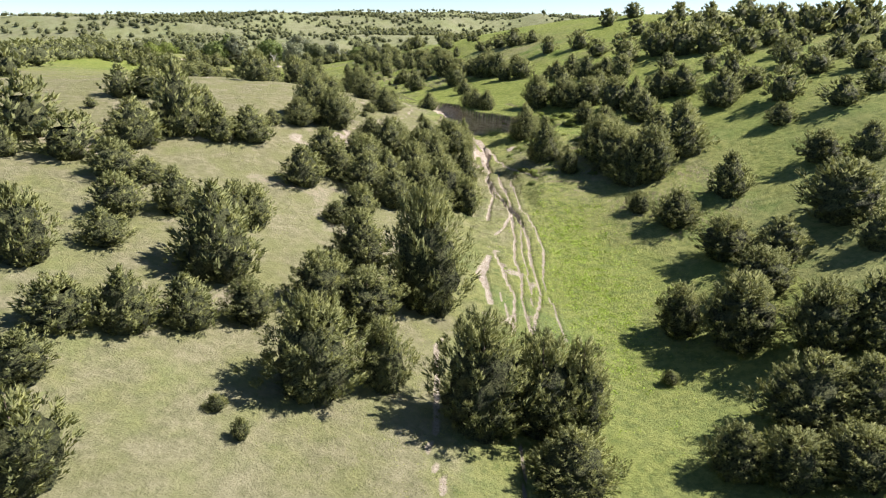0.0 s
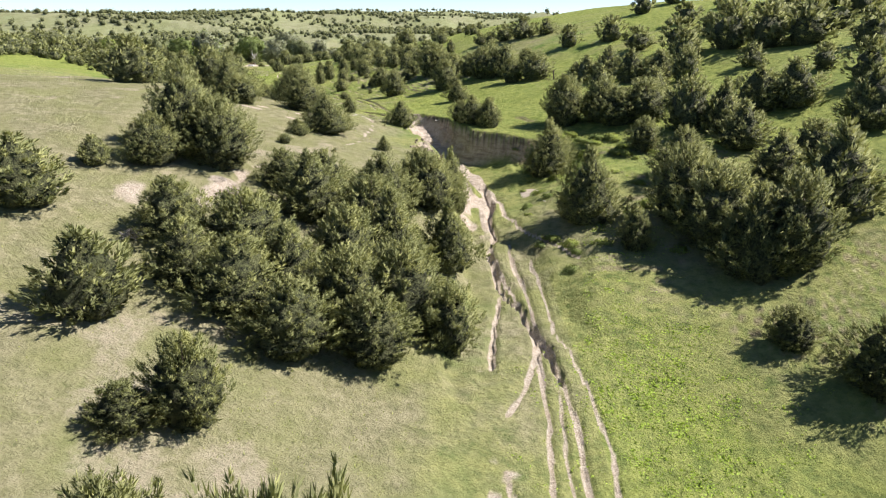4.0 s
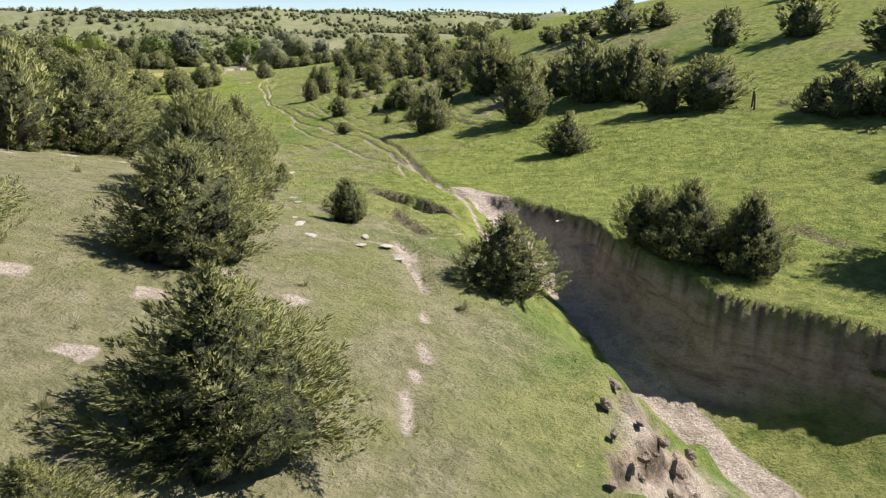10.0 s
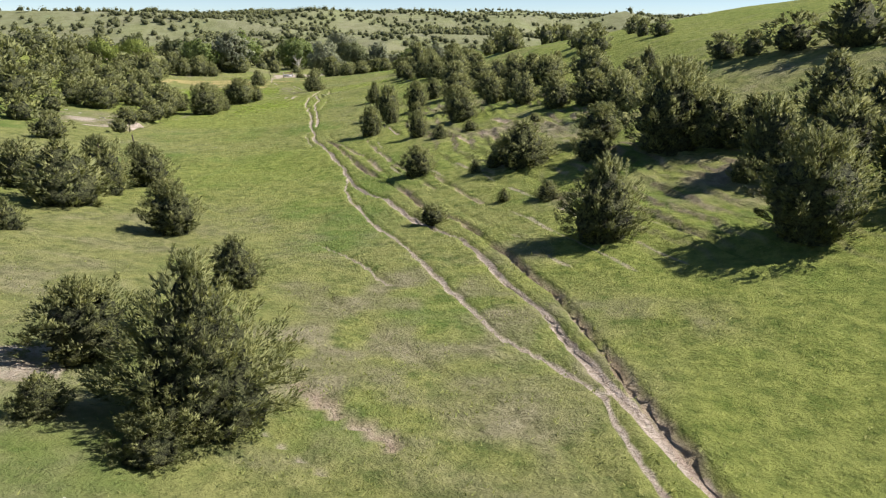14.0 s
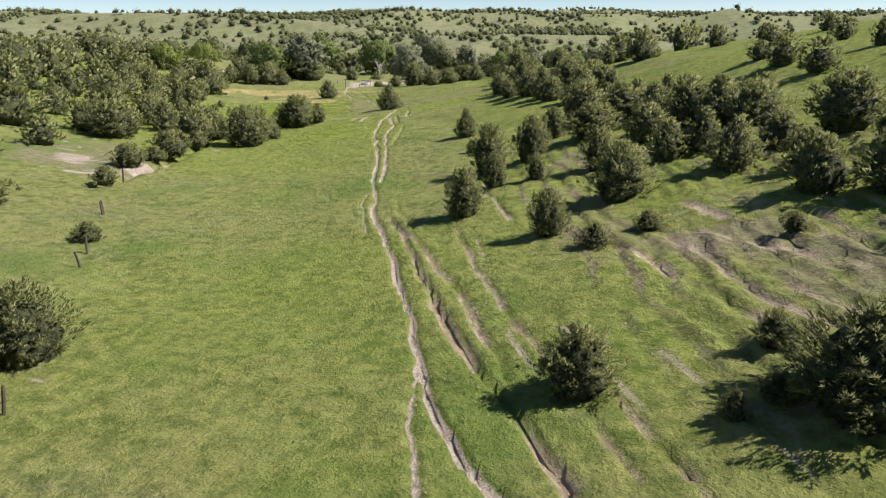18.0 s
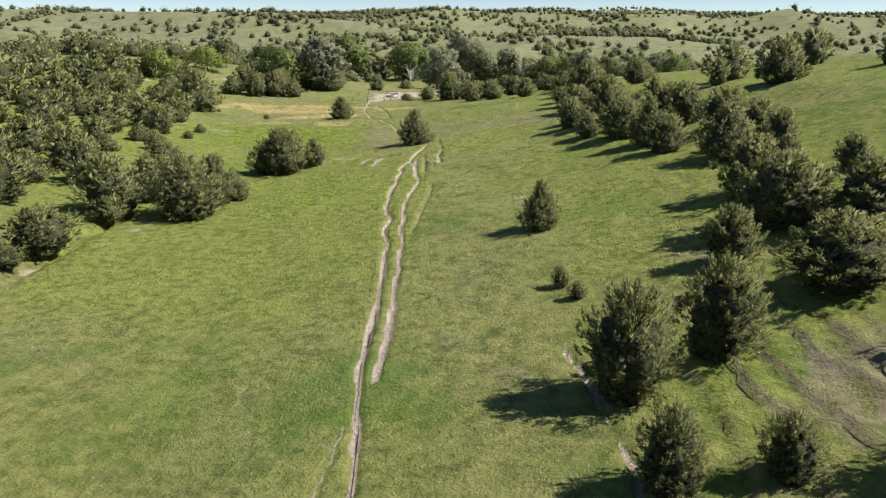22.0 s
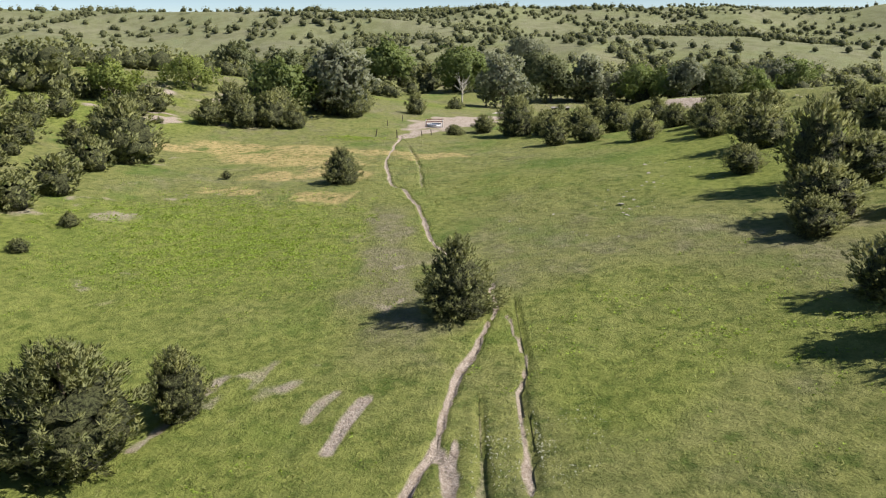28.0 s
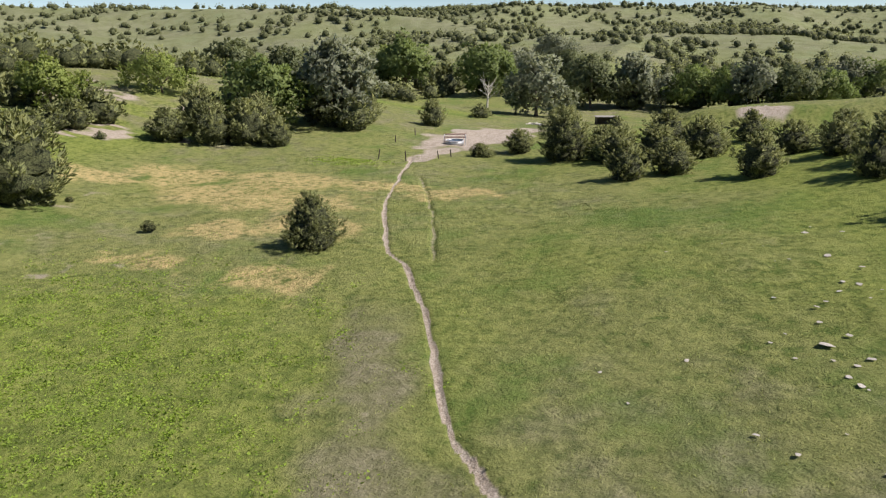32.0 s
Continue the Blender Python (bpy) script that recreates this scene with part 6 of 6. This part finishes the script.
def along_draw(room, n):
    y = room.uniform(28, 335, n)
    x = axis(y) + room.normal(0, 13, n)
    thick = bumps(x, y, 6, 71) + .6 * bumps(x, y, 2, 72) + room.normal(0, .5, n)
    dry = (x < axis(y) - 2) & (y < 115)
    keep = thick > np.where(dry, .45, -.1)
    return x[keep], y[keep]


def weed_beds(room, n):
    """Leafy clumps: many leaves round each root."""
    x, y = [], []
    for cx, cy, rx, ry, share in ((13, 56, 4, 13, .24), (-80, 280, 11, 9, .3), (-72, 272, 9, 8, .3), (-38, 262, 9, 7, .03), (14, 72, 5, 8, .1), (-52, 236, 5, 9, .08), (-88, 328, 4, 2, .08), (12, 92, 5, 9, .14), (9, 80, 4, 6, .08)):
        roots = int(n * share / 16)
        x.append(np.repeat(cx + room.normal(0, rx * .6, roots), 16) + room.normal(0, .3, roots * 16))
        y.append(np.repeat(cy + room.normal(0, ry * .6, roots), 16) + room.normal(0, .3, roots * 16))
    return np.concatenate(x), np.concatenate(y)


tufts("grass_tufts", 240000, along_draw, .12, 3, .13, GRASS, "short pasture grass in uneven tufts", 91)
tufts("broadleaf_weeds", 64000, weed_beds, .095, 2, .6, WEED, "low leafy green weeds in the hollow", 92, .6)


def flower_patch(room, n):
    which = np.arange(n) % 3
    cx, cy = np.choose(which, (-44, -38, -32)), np.choose(which, (252, 237.8, 230))
    return cx + room.normal(0, 1.3, n), cy + room.normal(0, 1.5, n)


BLOOM = leaf_material("pale_bloom", (0.3, 0.33, 0.24), (0.5, 0.5, 0.42), (0.4, 0.42, 0.33), 0.6)
tufts("pale_weeds", 6000, flower_patch, .05, 2, .5, BLOOM, "whitish flowering weeds in a loose patch", 93, .5)


# ---- low leafy shrubs in the washed-out hollow ----
def shrub_mesh(seed):
    room = np.random.default_rng(seed)
    d = room.normal(0, 1, (420, 3))
    d[:, 2] = np.abs(d[:, 2]) * .8
    d /= np.linalg.norm(d, axis=1)[:, None]
    lump = 1 + .35 * np.sin(d[:, 0] * 5 + seed) * np.sin(d[:, 1] * 6)
    pts = d * (room.uniform(.25, .5, 420) * lump)[:, None] * np.array((1, 1, .8))
    v, f = sprays(pts, d, np.full(420, .13), 3, room, .22)
    n = v / (np.linalg.norm(v, axis=1)[:, None] + 1e-6) + room.normal(0, .3, v.shape)
    return mesh_of("shrub", v, f, LEAVES[seed % 2 * 3], True, n / np.linalg.norm(n, axis=1)[:, None])


SHRUB_MESHES = [shrub_mesh(s) for s in range(4)]
for k in range(70):
    y = chance.uniform(80, 105) if k < 34 else chance.uniform(94, 106)
    x = float(np.interp(y, WASH[:, 0], WASH[:, 1])) + (chance.uniform(2.2, 12) if k < 34 else chance.uniform(4, 15))
    b = chance.uniform(.5, 1.5)
    ob = new("shrub", SHRUB_MESHES[k % 4])
    ob.matrix_basis = pose(x, y, stand(x, y) - .05, 0, 0, 37 * k) @ Matrix.Diagonal((b, b * 1.2, b * chance.uniform(.5, .9), 1))
    tagged(ob, "low leafy green shrub in the washed-out hollow", "shrub", "shrubs in the hollow")


# ---- the yard beyond the gate ----
def box(bm, lo, hi, bevel=0.0, taper=0.0):
    c = [(a + b) / 2 for a, b in zip(lo, hi)]
    m = Matrix.Translation(c) @ Matrix.Diagonal((*(b - a for a, b in zip(lo, hi)), 1))
    made = bmesh.ops.create_cube(bm, size=1, matrix=m)["verts"]
    if taper:
        for v in made:
            if v.co.z > c[2]:
                v.co.x *= 1 - taper
                v.co.y = c[1] + (v.co.y - c[1]) * (1 - taper)
    if bevel:
        edges = {e for v in made for e in v.link_edges}
        bmesh.ops.bevel(bm, geom=list(edges), offset=bevel, segments=2, affect="EDGES")
    return made


def bm_part(name, bm, mat, parent, label=""):
    me = bpy.data.meshes.new(name)
    bm.to_mesh(me)
    bm.free()
    me.materials.append(mat)
    return part(name, me, parent, label)


STEEL = rough_material("galvanised_steel", (0.42, 0.43, 0.44), (0.62, 0.63, 0.64), 12, 0.45, 0.1, 0.01, 0.6)
RUSTY_PAINT = rough_material("faded_red_paint", (0.16, 0.07, 0.055), (0.3, 0.15, 0.12), 14, 0.7)
WHITE_PAINT = rough_material("white_paint", (0.62, 0.6, 0.58), (0.78, 0.76, 0.74), 6, 0.6, 0.05)
WATER = rough_material("tank_water", (0.06, 0.1, 0.16), (0.1, 0.15, 0.22), 2, 0.08, 0.05)


def ring(r_in, r_out, low, high, around=40):
    """A round wall with thickness."""
    a = np.linspace(0, 2 * np.pi, around, endpoint=False)
    verts = np.concatenate([np.stack([np.cos(a) * r, np.sin(a) * r, np.full(around, z)], 1) for r, z in ((r_out, low), (r_out, high), (r_in, high), (r_in, low))])
    faces = []
    for k in range(4):
        for j in range(around):
            i, n = k * around, ((k + 1) % 4) * around
            faces.append((i + j, i + (j + 1) % around, n + (j + 1) % around, n + j))
    return verts, faces


def stock_tank(x, y, turn):
    ob = new("stock_tank")
    ob.matrix_basis = pose(x, y, stand(x, y) - .03, 0, 0, turn)
    part("tank_wall", mesh_of("tank_wall", *ring(1.26, 1.3, 0, .6), STEEL, True), ob)
    part("rim", mesh_of("rim", *ring(1.23, 1.34, .58, .64), WHITE_PAINT, True), ob, "white-painted rim")
    v, f = ring(.02, 1.27, .44, .5)
    part("water", mesh_of("water", v, f, WATER), ob, "blue-grey water")
    for px, py in ((-1.5, .2), (1.5, .2), (-1.45, 1.5), (1.45, 1.5)):
        v, f = tube([(px, py, -.3), (px, py, 1.25)], (.06, .06), 8)
        part("post", mesh_of("post", v, f, WHITE_PAINT if py < 1 else RUSTY_PAINT, True), ob)
    for z, py in ((1.22, 1.5), (.8, 1.5)):
        v, f = tube([(-1.6, py, z), (1.6, py, z)], (.07, .07), 8)
        part("rail", mesh_of("rail", v, f, RUSTY_PAINT, True), ob, "faded red pipe rail")
    for side in (-1, 1):
        v, f = tube([(side * 1.5, .2, 1.1), (side * 1.45, 1.5, 1.15)], (.06, .06), 8)
        part("side_rail", mesh_of("side_rail", v, f, WHITE_PAINT, True), ob)
    tagged(ob, "round steel stock tank with water inside pipe rails", "stock tank")


stock_tank(-81.6, 347.3, 18)


def cattle_shelter(x, y, turn):
    ob = new("cattle_shelter")
    ob.matrix_basis = pose(x, y, stand(x, y) - .05, 0, 0, turn)
    boards = [("back_board", (-2, .9, .1), (2, .96, 1.7)), ("side_board", (-2, -.9, .1), (-1.94, .96, 1.6)), ("side_board", (1.94, -.9, .1), (2, .96, 1.6))]
    for name, lo, hi in boards:
        bm = bmesh.new()
        box(bm, lo, hi)
        bm_part(name, bm, POST_WOOD, ob)
    bm = bmesh.new()
    box(bm, (-2.15, -1.1, 1.66), (2.15, 1.1, 1.74))
    bm_part("roof", bm, GREY_WOOD, ob)
    for px in (-1.9, 1.9):
        bm = bmesh.new()
        box(bm, (px - .07, -.95, -.2), (px + .07, -.81, 1.68))
        bm_part("post", bm, POST_WOOD, ob)
    tagged(ob, "low dark wooden shelter among the creek trees", "shed")


cattle_shelter(-67.5, 396, 18)

for k in range(7):
    room = np.random.default_rng(500 + k)
    a = room.uniform(0, 3.14)
    reach = room.uniform(.8, 1.8)
    v, f = tube([(-reach * math.cos(a), -reach * math.sin(a), .12), (0, 0, .16 + .04 * k), (reach * math.cos(a), reach * math.sin(a), .1)], (.1, .13, .08), 7)
    log = new("log", mesh_of("log", v, f, PALE_WOOD, True))
    lx, ly = -78.5 + room.normal(0, .8), 382 + room.normal(0, .8)
    log.matrix_basis = pose(lx, ly, stand(lx, ly) - .02)
    tagged(log, "bleached log lying in a loose heap", "log", "heap of logs")
